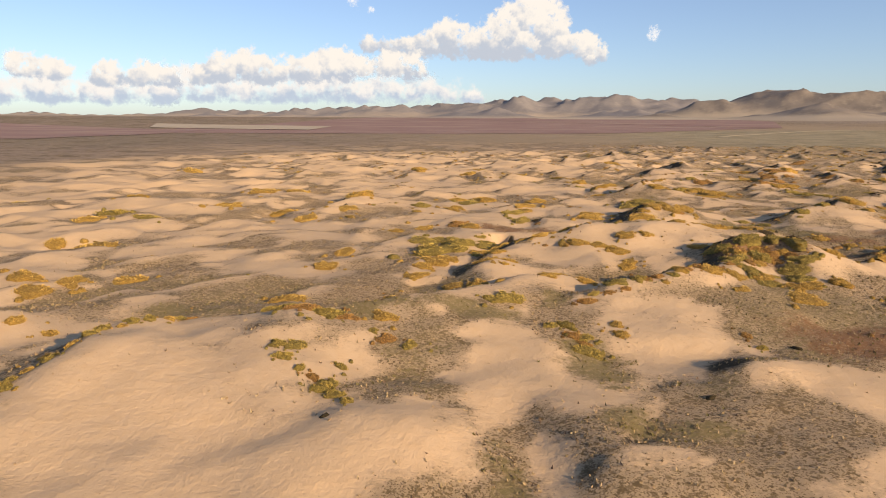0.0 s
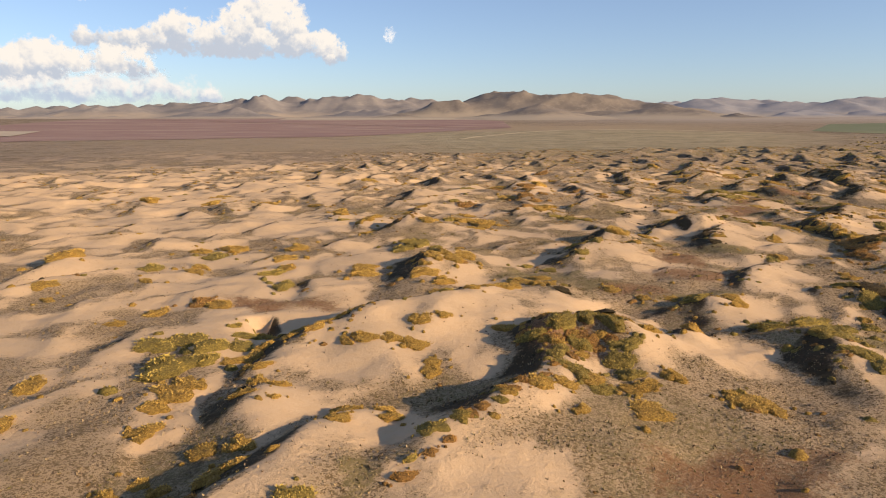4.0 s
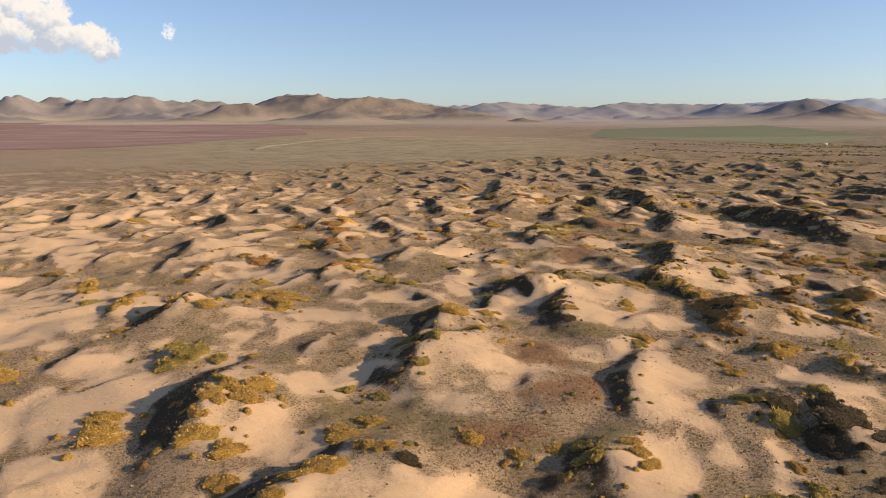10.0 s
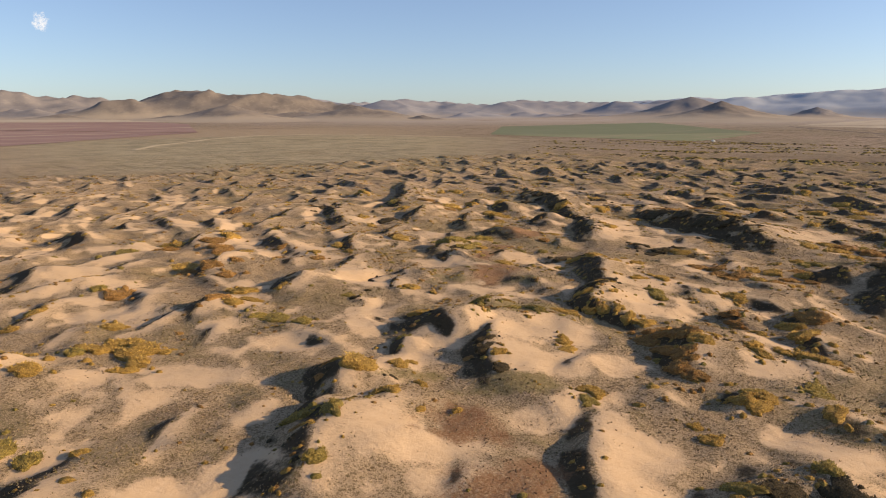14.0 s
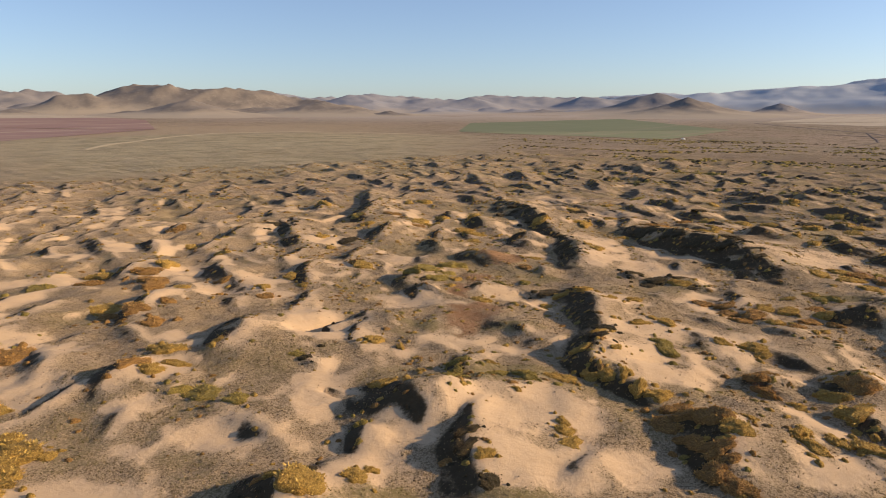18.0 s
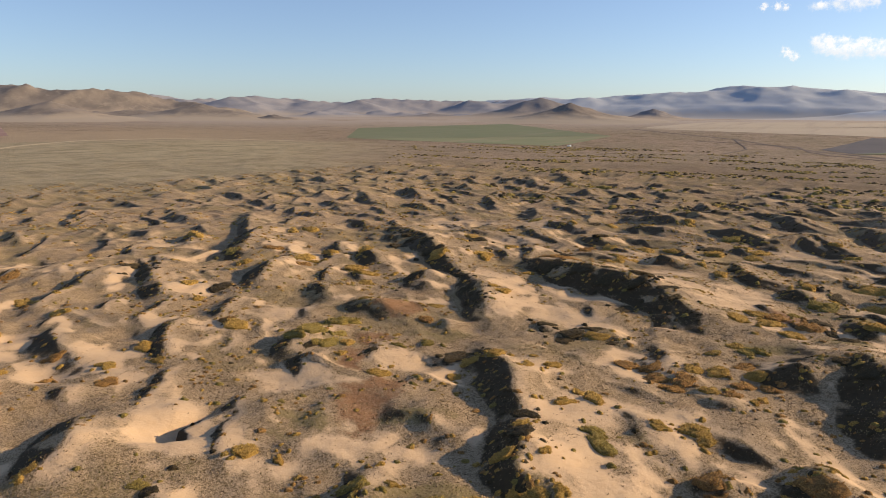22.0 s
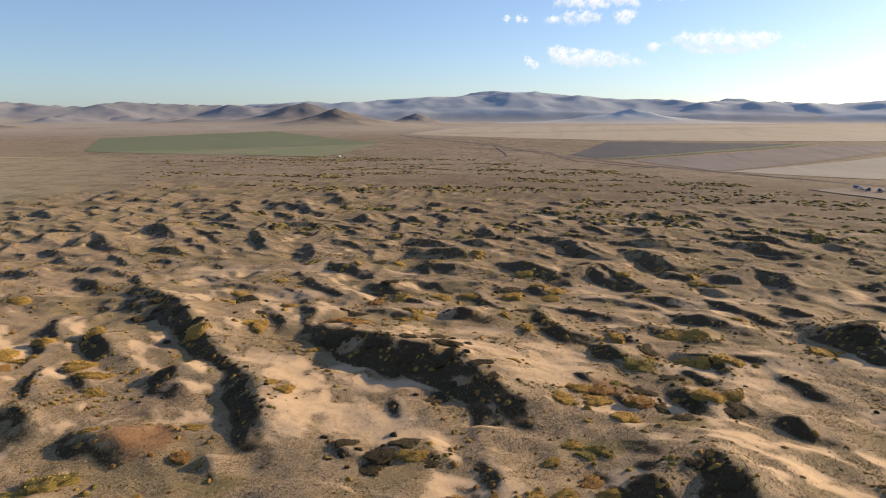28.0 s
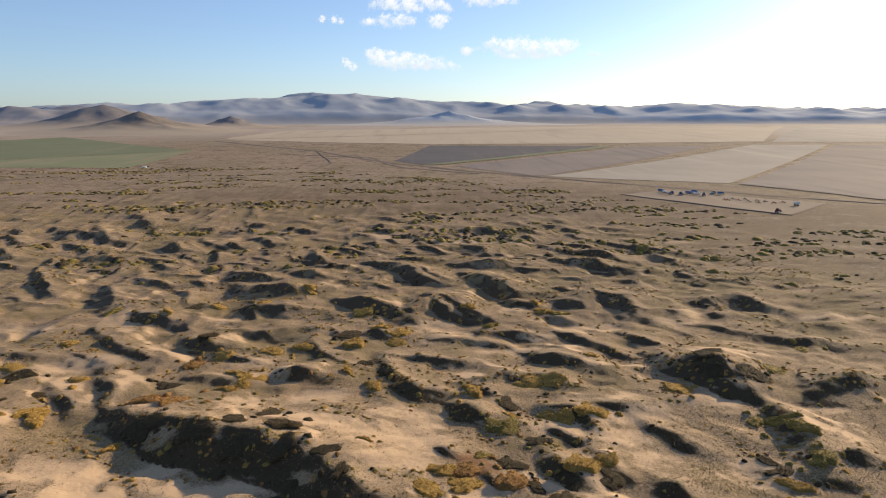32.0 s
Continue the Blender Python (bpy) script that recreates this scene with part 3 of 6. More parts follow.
def raw_mesh(name, verts, faces, mat, smooth_faces=False):
    """A mesh from arrays of corners and of faces with equal corner counts."""
    m = bpy.data.meshes.new(name)
    verts, faces = np.asarray(verts, np.float32), np.asarray(faces, np.int32)
    k = faces.shape[1]
    m.vertices.add(len(verts))
    m.vertices.foreach_set("co", verts.ravel())
    m.loops.add(faces.size)
    m.loops.foreach_set("vertex_index", faces.ravel())
    m.polygons.add(len(faces))
    m.polygons.foreach_set("loop_start", np.arange(len(faces)) * k)
    m.polygons.foreach_set("use_smooth", np.full(len(faces), smooth_faces))
    m.update(calc_edges=True)
    m.materials.append(mat)
    return m


def grid_faces(n, k):
    idx = np.arange(n * k).reshape(n, k)
    return np.stack([idx[:-1, :-1], idx[1:, :-1], idx[1:, 1:], idx[:-1, 1:]], -1).reshape(-1, 4)


sheet = raw_mesh("ground", np.stack([GX, GY, GZ], -1).reshape(-1, 3), grid_faces(*GX.shape), GROUND, True)
RANGE, BEARING = np.hypot(GX - 100, GY - 140), np.degrees(np.arctan2(GX - 100, GY - 140))
HEATH = smooth(BEARING, 52, 80) * (1 - smooth(RANGE, 620, 900)) * (0.75 + 0.25 * smooth(RANGE, 300, 500))
# Mask for the haze painted over the far plain.
FAR_HAZE = smooth(RANGE, 1500, 2300) * smooth(BEARING, 15, 45)
STRAW = smooth(RANGE, 420, 600) * smooth(BEARING, -30, 12) * (1 - smooth(BEARING, 32, 56)) * (1 - smooth(RANGE, 1500, 1900))
OLIVE_LAND = smooth(RANGE, 360, 560) * smooth(BEARING, 2, 20) * (1 - smooth(BEARING, 42, 58)) * (1 - smooth(RANGE + 90 * (fbm(GX / 150, GY / 150, 3, 0.5, 201) - 0.5), 1130, 1230))
for name, values in (("olive_land", OLIVE_LAND), ("straw", STRAW), ("shade_cover", 1.3 * shaded_growth), ("heath", HEATH), ("far_haze", FAR_HAZE), ("cover", COVER), ("grass", green), ("rust", rusty), ("plain", np.clip(1 - 0.5 * MASK - 0.5 * SCRUB + 0.35 * OUTER * (1 - bare), 0, 1))):
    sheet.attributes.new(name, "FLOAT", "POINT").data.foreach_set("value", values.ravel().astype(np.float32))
ground = tagged(new("ground", sheet), "wind-blown pale sand dunes running out into dry brown steppe", "ground", kind="structure")

# ---- hills round the plain ----
def hill_material(name, low, high, pale, foot):
    """Mottled rock and dry grass above a pale gravel foot; far hills take haze into these colours."""
    m, n, l, b = material(name, 0.95)
    pos = n.new("ShaderNodeNewGeometry").outputs["Position"]
    n1, n2 = noise_node(n, l, pos, 0.009, 6, 0.7), noise_node(n, l, pos, 0.035, 5, 0.7)
    col = mixed(n, l, ramp(n, l, n1, 0.38, 0.62), low, high)
    col = mixed(n, l, ramp(n, l, n2, 0.52, 0.72), col, pale)
    level = maths(n, l, "ADD", attribute(n, "level"), maths(n, l, "MULTIPLY", maths(n, l, "SUBTRACT", n1, 0.5), 0.5))
    col = mixed(n, l, ramp(n, l, level, 0.12, 0.5), foot, col)
    l.new(col, b.inputs["Base Color"])
    return m


NEAR_HILL = hill_material("hill_grass", (0.215, 0.18, 0.152), (0.155, 0.132, 0.118), (0.25, 0.21, 0.172), (0.36, 0.295, 0.225))
MID_HILL = hill_material("hill_far_grass", (0.235, 0.21, 0.20), (0.195, 0.178, 0.175), (0.27, 0.238, 0.215), (0.37, 0.30, 0.235))
# Aerial haze is mixed into the next three base colours.
TAN_HAZE_HILL = hill_material("hill_tan_haze", (0.28, 0.268, 0.278), (0.245, 0.242, 0.262), (0.305, 0.285, 0.285), (0.36, 0.312, 0.27))
BLUE_HAZE_HILL = hill_material("hill_blue_haze", (0.385, 0.413, 0.455), (0.375, 0.405, 0.45), (0.395, 0.42, 0.455), (0.39, 0.37, 0.355))
HAZE_HILL = hill_material("hill_pale_haze", (0.47, 0.498, 0.53), (0.46, 0.492, 0.53), (0.48, 0.502, 0.53), (0.43, 0.41, 0.395))


def hill_mesh(name, x, y, z, level, mat):
    m = raw_mesh(name, np.stack([x, y, z], -1).reshape(-1, 3), grid_faces(*x.shape), mat, True)
    m.attributes.new("level", "FLOAT", "POINT").data.foreach_set("value", np.clip(level, 0, 1).ravel().astype(np.float32))
    return new(name, m)


def ridged(x, y, seed, octaves=5):
    total, amp, norm = 0, 1.0, 0
    for k in range(octaves):
        total = total + amp * (1 - np.abs(2 * fbm(x * 2 ** k, y * 2 ** k, 2, 0.35, seed + 7 * k) - 1)) ** 2
        norm += amp
        amp *= 0.5
    return total / norm


def range_sheet(name, origin, az, radii, peaks, mat, seed, grain, fold):
    """Hills round their peaks, each with a concave foot, spurs and gullies. Peaks: bearing, distance, height over the plain, radius."""
    AZ, R = np.meshgrid(np.radians(az), radii, indexing="ij")
    x, y = origin[0] + R * np.sin(AZ), origin[1] + R * np.cos(AZ)
    wx, wy = 110 * (fbm(x / 230, y / 230, 3, 0.55, seed + 1) - 0.5), 110 * (fbm(x / 230, y / 230, 3, 0.55, seed + 4) - 0.5)
    total = np.zeros_like(x)
    for pa, pr, h, rad in peaks:
        d = np.hypot(x + wx - origin[0] - pr * math.sin(radians(pa)), y + wy - origin[1] - pr * math.cos(radians(pa)))
        total += (h * np.exp(-np.power(d / rad, 1.2))) ** 5
    body = total ** 0.2
    spur = ridged((x + 0.5 * wx) / grain, (y + 0.5 * wy) / grain, seed + 5, 4)
    top = max(p[2] for p in peaks)
    body = body * (1 - 0.5 * fold + fold * spur) + 15 * fold * (spur - 0.5) * smooth(body, 4, 25)
    edge = smooth(R, radii[0], radii[0] + 250) * smooth(AZ, np.radians(az[0]), np.radians(az[0] + 2)) * (1 - smooth(AZ, np.radians(az[-1] - 2), np.radians(az[-1])))
    z = rise(x, y) - 2.5 + body * edge
    return hill_mesh(name, x, y, z, np.clip(body * edge / (0.75 * top), 0, 1), mat)


def hill_range(name, label, origin, dist, depth, profile, mat, seed, grain=300.0, fold=0.38, wide=1.0, feet=True):
    """A range whose skyline has the given heights by bearing, with lower foothills scattered before it."""
    r = np.random.default_rng(seed)
    az_p, z_p = np.array([p[0] for p in profile], float), np.array([p[1] for p in profile], float)
    peaks = []
    for a in np.arange(az_p[0], az_p[-1] + 0.1, 1.05):
        h = np.interp(a, az_p, z_p) - 30
        far = dist + r.uniform(-0.3, 0.25) * depth
        peaks.append((a + r.uniform(-0.25, 0.25), far, h * r.uniform(0.95, 1.05) * (1.03 - 0.22 * (wide - 1)) * far / dist, (1.1 * abs(h) + 60) * wide * r.uniform(0.85, 1.25)))
    low = []
    for k in range(int((az_p[-1] - az_p[0]) / 1.9)):
        a = r.uniform(az_p[0], az_p[-1])
        h = (np.interp(a, az_p, z_p) - 30) * r.uniform(0.15, 0.5)
        low.append((a, dist - depth * r.uniform(0.45, 1.1), h, 1.6 * h + 60))
    az = np.arange(az_p[0] - 5, az_p[-1] + 5, 0.2)
    main = tagged(range_sheet(name, origin, az, np.linspace(dist - depth, dist + 0.5 * depth, 52), peaks, mat, seed, grain, fold), label, "hills", "hills round the plain")
    if not feet:
        return main
    foot = range_sheet("foothill", origin, az, np.linspace(dist - 1.8 * depth, dist - 0.1 * depth, 44), low, mat, seed + 17, grain * 0.8, fold)
    foot.parent = main
    tagged(foot, "low rounded foothills before the range")
    return main


def hill(name, label, origin, az, dist, top, a, b, mat, seed):
    """A single hill of height top, a long across the view and b deep, on a long concave foot."""
    n, k = 96, 34
    th, rr = np.linspace(0, 2 * np.pi, n), np.linspace(0, 1, k) ** 1.4
    TH, RR = np.meshgrid(th, rr, indexing="ij")
    c = (origin[0] + dist * math.sin(radians(az)), origin[1] + dist * math.cos(radians(az)))
    ca, sa = math.cos(radians(az)), math.sin(radians(az))
    u, v = RR * np.cos(TH) * a * 2.1, RR * np.sin(TH) * b * 2.1
    x, y = c[0] + u * ca + v * sa, c[1] - u * sa + v * ca
    base = rise(x, y) - 1.5
    spur = ridged(x / (0.8 * a), y / (0.8 * a), seed, 3)
    up = np.exp(-np.power(3.6 * RR, 1.15)) * (1 - smooth(RR, 0.6, 1.0))
    level = up * (1 + 0.5 * (spur - 0.5) * np.clip(RR * 6, 0, 1))
    level = level / level.max()
    z = base + (top - rise(x, y)) * level
    return tagged(hill_mesh(name, x, y, z, level, mat), label, "hill", "hills round the plain")


hill_range("hill_range", "low grey-brown hills fading at the edge of the plain", (0, 0), 4000, 700,
           [(-40, 45), (-33.6, 49), (-30.3, 65), (-27.8, 52), (-24.5, 49), (-21.3, 62), (-18.5, 81), (-16, 74), (-13.8, 63), (-11.2, 86), (-7.6, 93), (-4.8, 104), (-0.2, 106)], MID_HILL, 3, 420)
hill_range("hill_range", "rolling grey-brown hills with folded bare slopes", (5, 40), 3600, 520,
           [(-9, 55), (-6, 84), (-1.9, 106), (0.2, 109), (1.9, 108), (3.4, 118), (5.2, 132), (6.4, 140), (7.5, 125), (9.9, 132), (12.4, 122), (14.5, 139), (16.6, 120), (18.8, 131), (20.8, 112), (23.8, 108), (27, 100)], MID_HILL, 13, 360)
hill_range("mountain", "broad brown mountain with rocky dark summit ridges", (15, 58), 2950, 340,
           [(20.1, 88), (22.3, 100), (24.0, 109), (25.3, 127), (27.1, 140), (28.5, 143), (30.0, 136), (31.2, 120), (33.5, 110), (36.2, 98), (39, 80), (42, 60)], NEAR_HILL, 29, 300)
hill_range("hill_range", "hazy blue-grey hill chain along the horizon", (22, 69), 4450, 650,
           [(29, 120), (31.9, 135), (35.5, 146), (38.3, 131), (42.0, 155), (43.8, 134), (45.6, 144), (49.2, 125), (52.7, 140), (55.6, 125), (58.5, 137), (61.3, 128), (63.2, 134), (65.0, 142)], TAN_HAZE_HILL, 37, 480, 0.24, 1.3)
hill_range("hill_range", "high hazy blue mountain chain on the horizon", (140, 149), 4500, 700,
           [(60.9, 146), (62.6, 140), (65.5, 152), (67.5, 166), (69.8, 153), (73.1, 168), (75.2, 187), (77.3, 183), (80.0, 213), (82.7, 205), (86.3, 184), (88.1, 197), (90.9, 163), (94.6, 153), (98.2, 168), (100.9, 156), (104.5, 142)], BLUE_HAZE_HILL, 43, 520, 0.10, 1.5, False)
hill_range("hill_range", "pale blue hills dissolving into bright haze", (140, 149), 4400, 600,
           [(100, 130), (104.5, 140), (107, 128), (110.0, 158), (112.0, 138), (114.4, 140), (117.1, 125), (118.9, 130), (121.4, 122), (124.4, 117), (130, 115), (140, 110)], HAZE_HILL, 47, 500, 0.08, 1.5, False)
hill("hill", "small conical brown hill below the mountain", (15, 58), 28.7, 2480, 84, 210, 190, NEAR_HILL, 53)
hill("hill", "low rounded brown hill with dark crest", (15, 58), 38.6, 2600, 82, 260, 200, NEAR_HILL, 59)
hill("hill", "tiny brown knoll at the foot of the hills", (15, 58), 43.8, 2450, 48, 110, 90, NEAR_HILL, 61)
hill("hill", "low brown knoll on the plain's edge", (15, 58), 17.2, 2700, 54, 140, 110, NEAR_HILL, 67)
hill("hill", "dark-topped conical hill behind the green field", (140, 149), 67.6, 2350, 92, 220, 220, NEAR_HILL, 73)
hill("hill", "rounded brown hill beside the conical hill", (140, 149), 65.2, 2950, 122, 330, 260, MID_HILL, 79)
hill("hill", "small hazy knoll on the far plain", (140, 149), 74.2, 3000, 78, 150, 140, MID_HILL, 83)
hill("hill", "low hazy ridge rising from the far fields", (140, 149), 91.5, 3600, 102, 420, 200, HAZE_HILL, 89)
hill("hill", "low pale swell on the far plain", (95, 133), 56.4, 3300, 56, 220, 160, MID_HILL, 97)

# ---- fields, road and tracks on the plain ----
def field_material(name, a, b, furrow, turn):
    m, n, l, bs = material(name, 0.95)
    pos = n.new("ShaderNodeNewGeometry").outputs["Position"]
    mp = n.new("ShaderNodeMapping")
    mp.inputs["Rotation"].default_value = (0, 0, radians(turn))
    mp.inputs["Scale"].default_value = (0.002, 0.03, 0.01)
    l.new(pos, mp.inputs["Vector"])
    stripes = noise_node(n, l, mp.outputs["Vector"], 1.0, 4, 0.6)
    blot = noise_node(n, l, pos, 0.008, 5, 0.6)
    col = mixed(n, l, ramp(n, l, blot, 0.3, 0.7), a, b)
    col = mixed(n, l, ramp(n, l, stripes, 0.5, 0.72), col, furrow)
    l.new(col, bs.inputs["Base Color"])
    return m


def draped(name, label, category, pts, mat, lift=0.4, steps=60):
    """A four-cornered piece of land lying on the ground."""
    p = np.array(pts, float)
    u, v = np.meshgrid(np.linspace(0, 1, steps), np.linspace(0, 1, steps), indexing="ij")
    wob = (fbm(u * 9, v * 9, 2, 0.5, 5) - 0.5) * 0.02
    u2, v2 = np.clip(u + wob, 0, 1), np.clip(v - wob, 0, 1)
    x, y = [p[0, k] * (1 - u2) * (1 - v2) + p[1, k] * u2 * (1 - v2) + p[2, k] * u2 * v2 + p[3, k] * (1 - u2) * v2 for k in (0, 1)]
    z = height_at(x.ravel(), y.ravel()).reshape(x.shape) + lift
    return tagged(new(name, raw_mesh(name, np.stack([x, y, z], -1).reshape(-1, 3), grid_faces(*x.shape), mat, True)), label, category, kind="structure")


CROP = field_material("green_crop", (0.15, 0.17, 0.095), (0.17, 0.18, 0.105), (0.20, 0.185, 0.115), 40)
CROP_LIGHT = field_material("thin_green_crop", (0.22, 0.22, 0.125), (0.19, 0.20, 0.11), (0.27, 0.22, 0.14), 40)
WHEAT = field_material("ripe_stubble", (0.455, 0.372, 0.275), (0.42, 0.342, 0.255), (0.38, 0.31, 0.235), -55)
# Pale stubble and fallow are greyed, with far haze put into their colours.
PALE = field_material("pale_stubble", (0.33, 0.285, 0.24), (0.285, 0.25, 0.215), (0.38, 0.325, 0.265), -42)
FALLOW = field_material("brown_fallow", (0.185, 0.15, 0.14), (0.215, 0.175, 0.16), (0.155, 0.125, 0.12), -42)
PLOUGHED = field_material("dark_ploughed_soil", (0.075, 0.072, 0.085), (0.095, 0.087, 0.097), (0.12, 0.105, 0.105), -42)
PURPLE = field_material("reddish_steppe", (0.25, 0.15, 0.13), (0.295, 0.19, 0.158), (0.39, 0.295, 0.225), 60)
STRAW_TRACK = field_material("straw_track", (0.46, 0.37, 0.25), (0.42, 0.335, 0.22), (0.38, 0.30, 0.20), 0)
TRACK = field_material("bare_track", (0.13, 0.10, 0.085), (0.16, 0.12, 0.10), (0.20, 0.15, 0.12), 0)
YARD = field_material("yard_dust", (0.235, 0.18, 0.135), (0.21, 0.16, 0.12), (0.26, 0.20, 0.15), 20)

draped("field_1", "deep green crop field below the hills", "field", [(1240, 842), (1430, 1240), (1890, 1060), (1482, 606)], CROP)
draped("field_2", "thin light green strip of crop", "field", [(1095, 985), (1123, 576), (1480, 602), (1240, 838)], CROP_LIGHT)
draped("field_1", "deep green crop field corner", "field", [(1122, 1016), (1095, 988), (1240, 842), (1430, 1240)], CROP)
draped("field_3", "ripe golden stubble field", "field", [(1832, 662), (1690, 150), (1678, -593), (2890, -1263)], WHEAT)
draped("field_3", "ripe golden stubble field towards the hills", "field", [(1832, 662), (2890, -1263), (3000, -700), (2341, 595)], WHEAT, 0.9)
draped("field_4", "dark ploughed field", "field", [(1250, 206), (1173, 163), (1597, -210), (1645, 150)], PLOUGHED)
draped("field_5", "narrow green strip between ploughed fields", "field", [(1171, 161), (1160, 142), (1572, -230), (1595, -215)], CROP, 0.7)
draped("field_6", "reddish-brown fallow field", "field", [(1148, 115), (970, 20), (1578, -439), (1556, -246)], FALLOW)
draped("field_7", "pale mown field with tractor lines", "field", [(968, 13), (876, -173), (1546, -664), (1590, -530)], PALE)
draped("field_8", "dull brown striped field", "field", [(868, -180), (660, -270), (1480, -1050), (1542, -679)], FALLOW, 0.6)
draped("field_9", "pale far field in haze", "field", [(1660, -601), (1560, -1000), (2600, -2000), (2800, -1300)], PALE, 0.6)
draped("field_10", "reddish-purple dry steppe belt", "field", [(-560, 1050), (266, 1168), (709, 1453), (-232, 2500)], PURPLE)
draped("field_10", "reddish-purple dry steppe belt below the mountain", "field", [(-232, 2500), (709, 1453), (900, 1900), (881, 2434)], PURPLE, 0.8)
draped("field_11", "pale straw-yellow stubble field", "field", [(-560, 1330), (-250, 1300), (-240, 1520), (-640, 1560)], WHEAT, 1.2)
draped("field_12", "reddish dry steppe left of the mountain", "field", [(-1400, 900), (-465, 760), (-400, 1200), (-1500, 1700)], PURPLE, 0.6)
draped("field_13", "pale sandy flats at the mountain's foot", "field", [(300, 2300), (1000, 2080), (1180, 2250), (400, 2700)], WHEAT, 1.0)

def road_piece(name, label, pts, width, mat, lift=0.35):
    p = np.array(pts, float)
    seg = np.concatenate([[0], np.cumsum(np.hypot(*np.diff(p, axis=0).T))])
    s = np.arange(0, seg[-1], 8.0)
    x, y = np.interp(s, seg, p[:, 0]), np.interp(s, seg, p[:, 1])
    x, y = x + (fbm(s / 60, s * 0, 2, 0.5, 8) - 0.5) * 5, y + (fbm(s / 60, s * 0 + 9, 2, 0.5, 8) - 0.5) * 5
    tx, ty = np.gradient(x), np.gradient(y)
    n = np.hypot(tx, ty)
    side = np.linspace(-1, 1, 5) * width / 2
    X, Y = x[:, None] - ty[:, None] / n[:, None] * side, y[:, None] + tx[:, None] / n[:, None] * side
    Z = height_at(X.ravel(), Y.ravel()).reshape(X.shape) + lift + np.array([-0.3, 0.25, 0.05, 0.25, -0.3])
    return tagged(new(name, raw_mesh(name, np.stack([X, Y, Z], -1).reshape(-1, 3), grid_faces(*X.shape), mat, True)), label, "road", kind="structure")


ROAD = [(1788, 656), (1482, 368), (1196, 202), (954, 16), (881, -58), (744, -172), (693, -239), (560, -420)]
road_piece("road", "dark earth road along the field edges", ROAD, 11, TRACK)
road_piece("road", "parallel wheel track beside the earth road", [(x - 16, y - 14) for x, y in ROAD[2:]], 5, TRACK)
road_piece("track", "braided reddish wheel tracks on the steppe", [(1400, 420), (1316, 246), (1180, 212), (1112, 182), (1010, 80)], 7, TRACK)
road_piece("track", "faint wheel track across the steppe", [(1482, 368), (1330, 330), (1200, 300), (1060, 310)], 4, TRACK)
road_piece("track", "pale straw-coloured track over the grassy swell", [(380, 960), (451, 1050), (560, 1130), (690, 1175), (800, 1150), (900, 1040), (960, 940)], 10, STRAW_TRACK, 0.5)
draped("yard", "trampled pale machinery yard", "yard", [(767, -27), (634, -115), (695, -176), (809, -83)], YARD, 0.5)
for a, b in (((767, -27), (634, -115)), ((634, -115), (695, -176)), ((767, -27), (809, -83))):
    road_piece("berm", "dark earth berm round the machinery yard", [a, b], 2.2, TRACK, 0.42)

# ---- shrubs ----
def leaf_material(name, dark, mid, tip):
    m, n, l, b = material(name, 0.85)
    geo = n.new("ShaderNodeNewGeometry")
    info = n.new("ShaderNodeObjectInfo")
    blot = noise_node(n, l, geo.outputs["Position"], 0.8, 3)
    mix = maths(n, l, "ADD", maths(n, l, "MULTIPLY", geo.outputs["Random Per Island"], 0.6), maths(n, l, "MULTIPLY", info.outputs["Random"], 0.3))
    col = mixed(n, l, mix, mid, tip)
    col = mixed(n, l, ramp(n, l, blot, 0.52, 0.8), col, dark)
    l.new(col, b.inputs["Base Color"])
    return m


def twig_material(name, a, c):
    m, n, l, b = material(name, 0.9)
    leafy = noise_node(n, l, n.new("ShaderNodeNewGeometry").outputs["Position"], 4.5, 5, 0.75)
    col = mixed(n, l, ramp(n, l, leafy, 0.38, 0.62), a, c)
    bump(n, l, b, leafy, 1.0, 0.35)
    l.new(col, b.inputs["Base Color"])
    return m


OCHRE, OLIVE, RUST, DARK = "ochre", "olive", "rust", "dark"
LEAVES = {
    OCHRE: leaf_material("ochre_leaves", (0.29, 0.168, 0.042), (0.49, 0.30, 0.07), (0.62, 0.41, 0.12)),
    OLIVE: leaf_material("olive_leaves", (0.19, 0.138, 0.038), (0.35, 0.25, 0.062), (0.49, 0.35, 0.095)),
    RUST: leaf_material("rusty_leaves", (0.22, 0.112, 0.036), (0.40, 0.21, 0.062), (0.54, 0.31, 0.095)),
    # Leaf colour darkened to deepen the shade on faces turned from the sun.
    DARK: leaf_material("shade_dark_leaves", (0.048, 0.035, 0.018), (0.09, 0.064, 0.03), (0.19, 0.128, 0.055)),
}
TWIGS = {
    OCHRE: twig_material("ochre_twigs", (0.23, 0.135, 0.036), (0.44, 0.268, 0.066)),
    OLIVE: twig_material("olive_twigs", (0.15, 0.11, 0.034), (0.31, 0.222, 0.058)),
    RUST: twig_material("rusty_twigs", (0.17, 0.088, 0.032), (0.35, 0.19, 0.06)),
    DARK: twig_material("shade_dark_twigs", (0.04, 0.03, 0.016), (0.085, 0.06, 0.028)),
}
SHRUB_LABEL = {
    OCHRE: "golden-ochre autumn shrub with feathery tips on sand",
    OLIVE: "olive-green bushy shrub growing on the dune sand",
    RUST: "rusty red-brown low shrub spreading over the dune",
    DARK: "dark green-brown shrub clinging to a steep dune face",
}


def lobes(r, k):
    """Overlapping tufts that make up one rounded cushion: place, radius, height."""
    out = []
    for _ in range(k):
        a, d = r.uniform(0, 2 * math.pi), 0.34 * math.sqrt(r.uniform(0, 1))
        out.append((d * math.cos(a), d * math.sin(a), r.uniform(0.13, 0.21), r.uniform(0.75, 1.0) * (1.05 - 1.3 * d)))
    return out


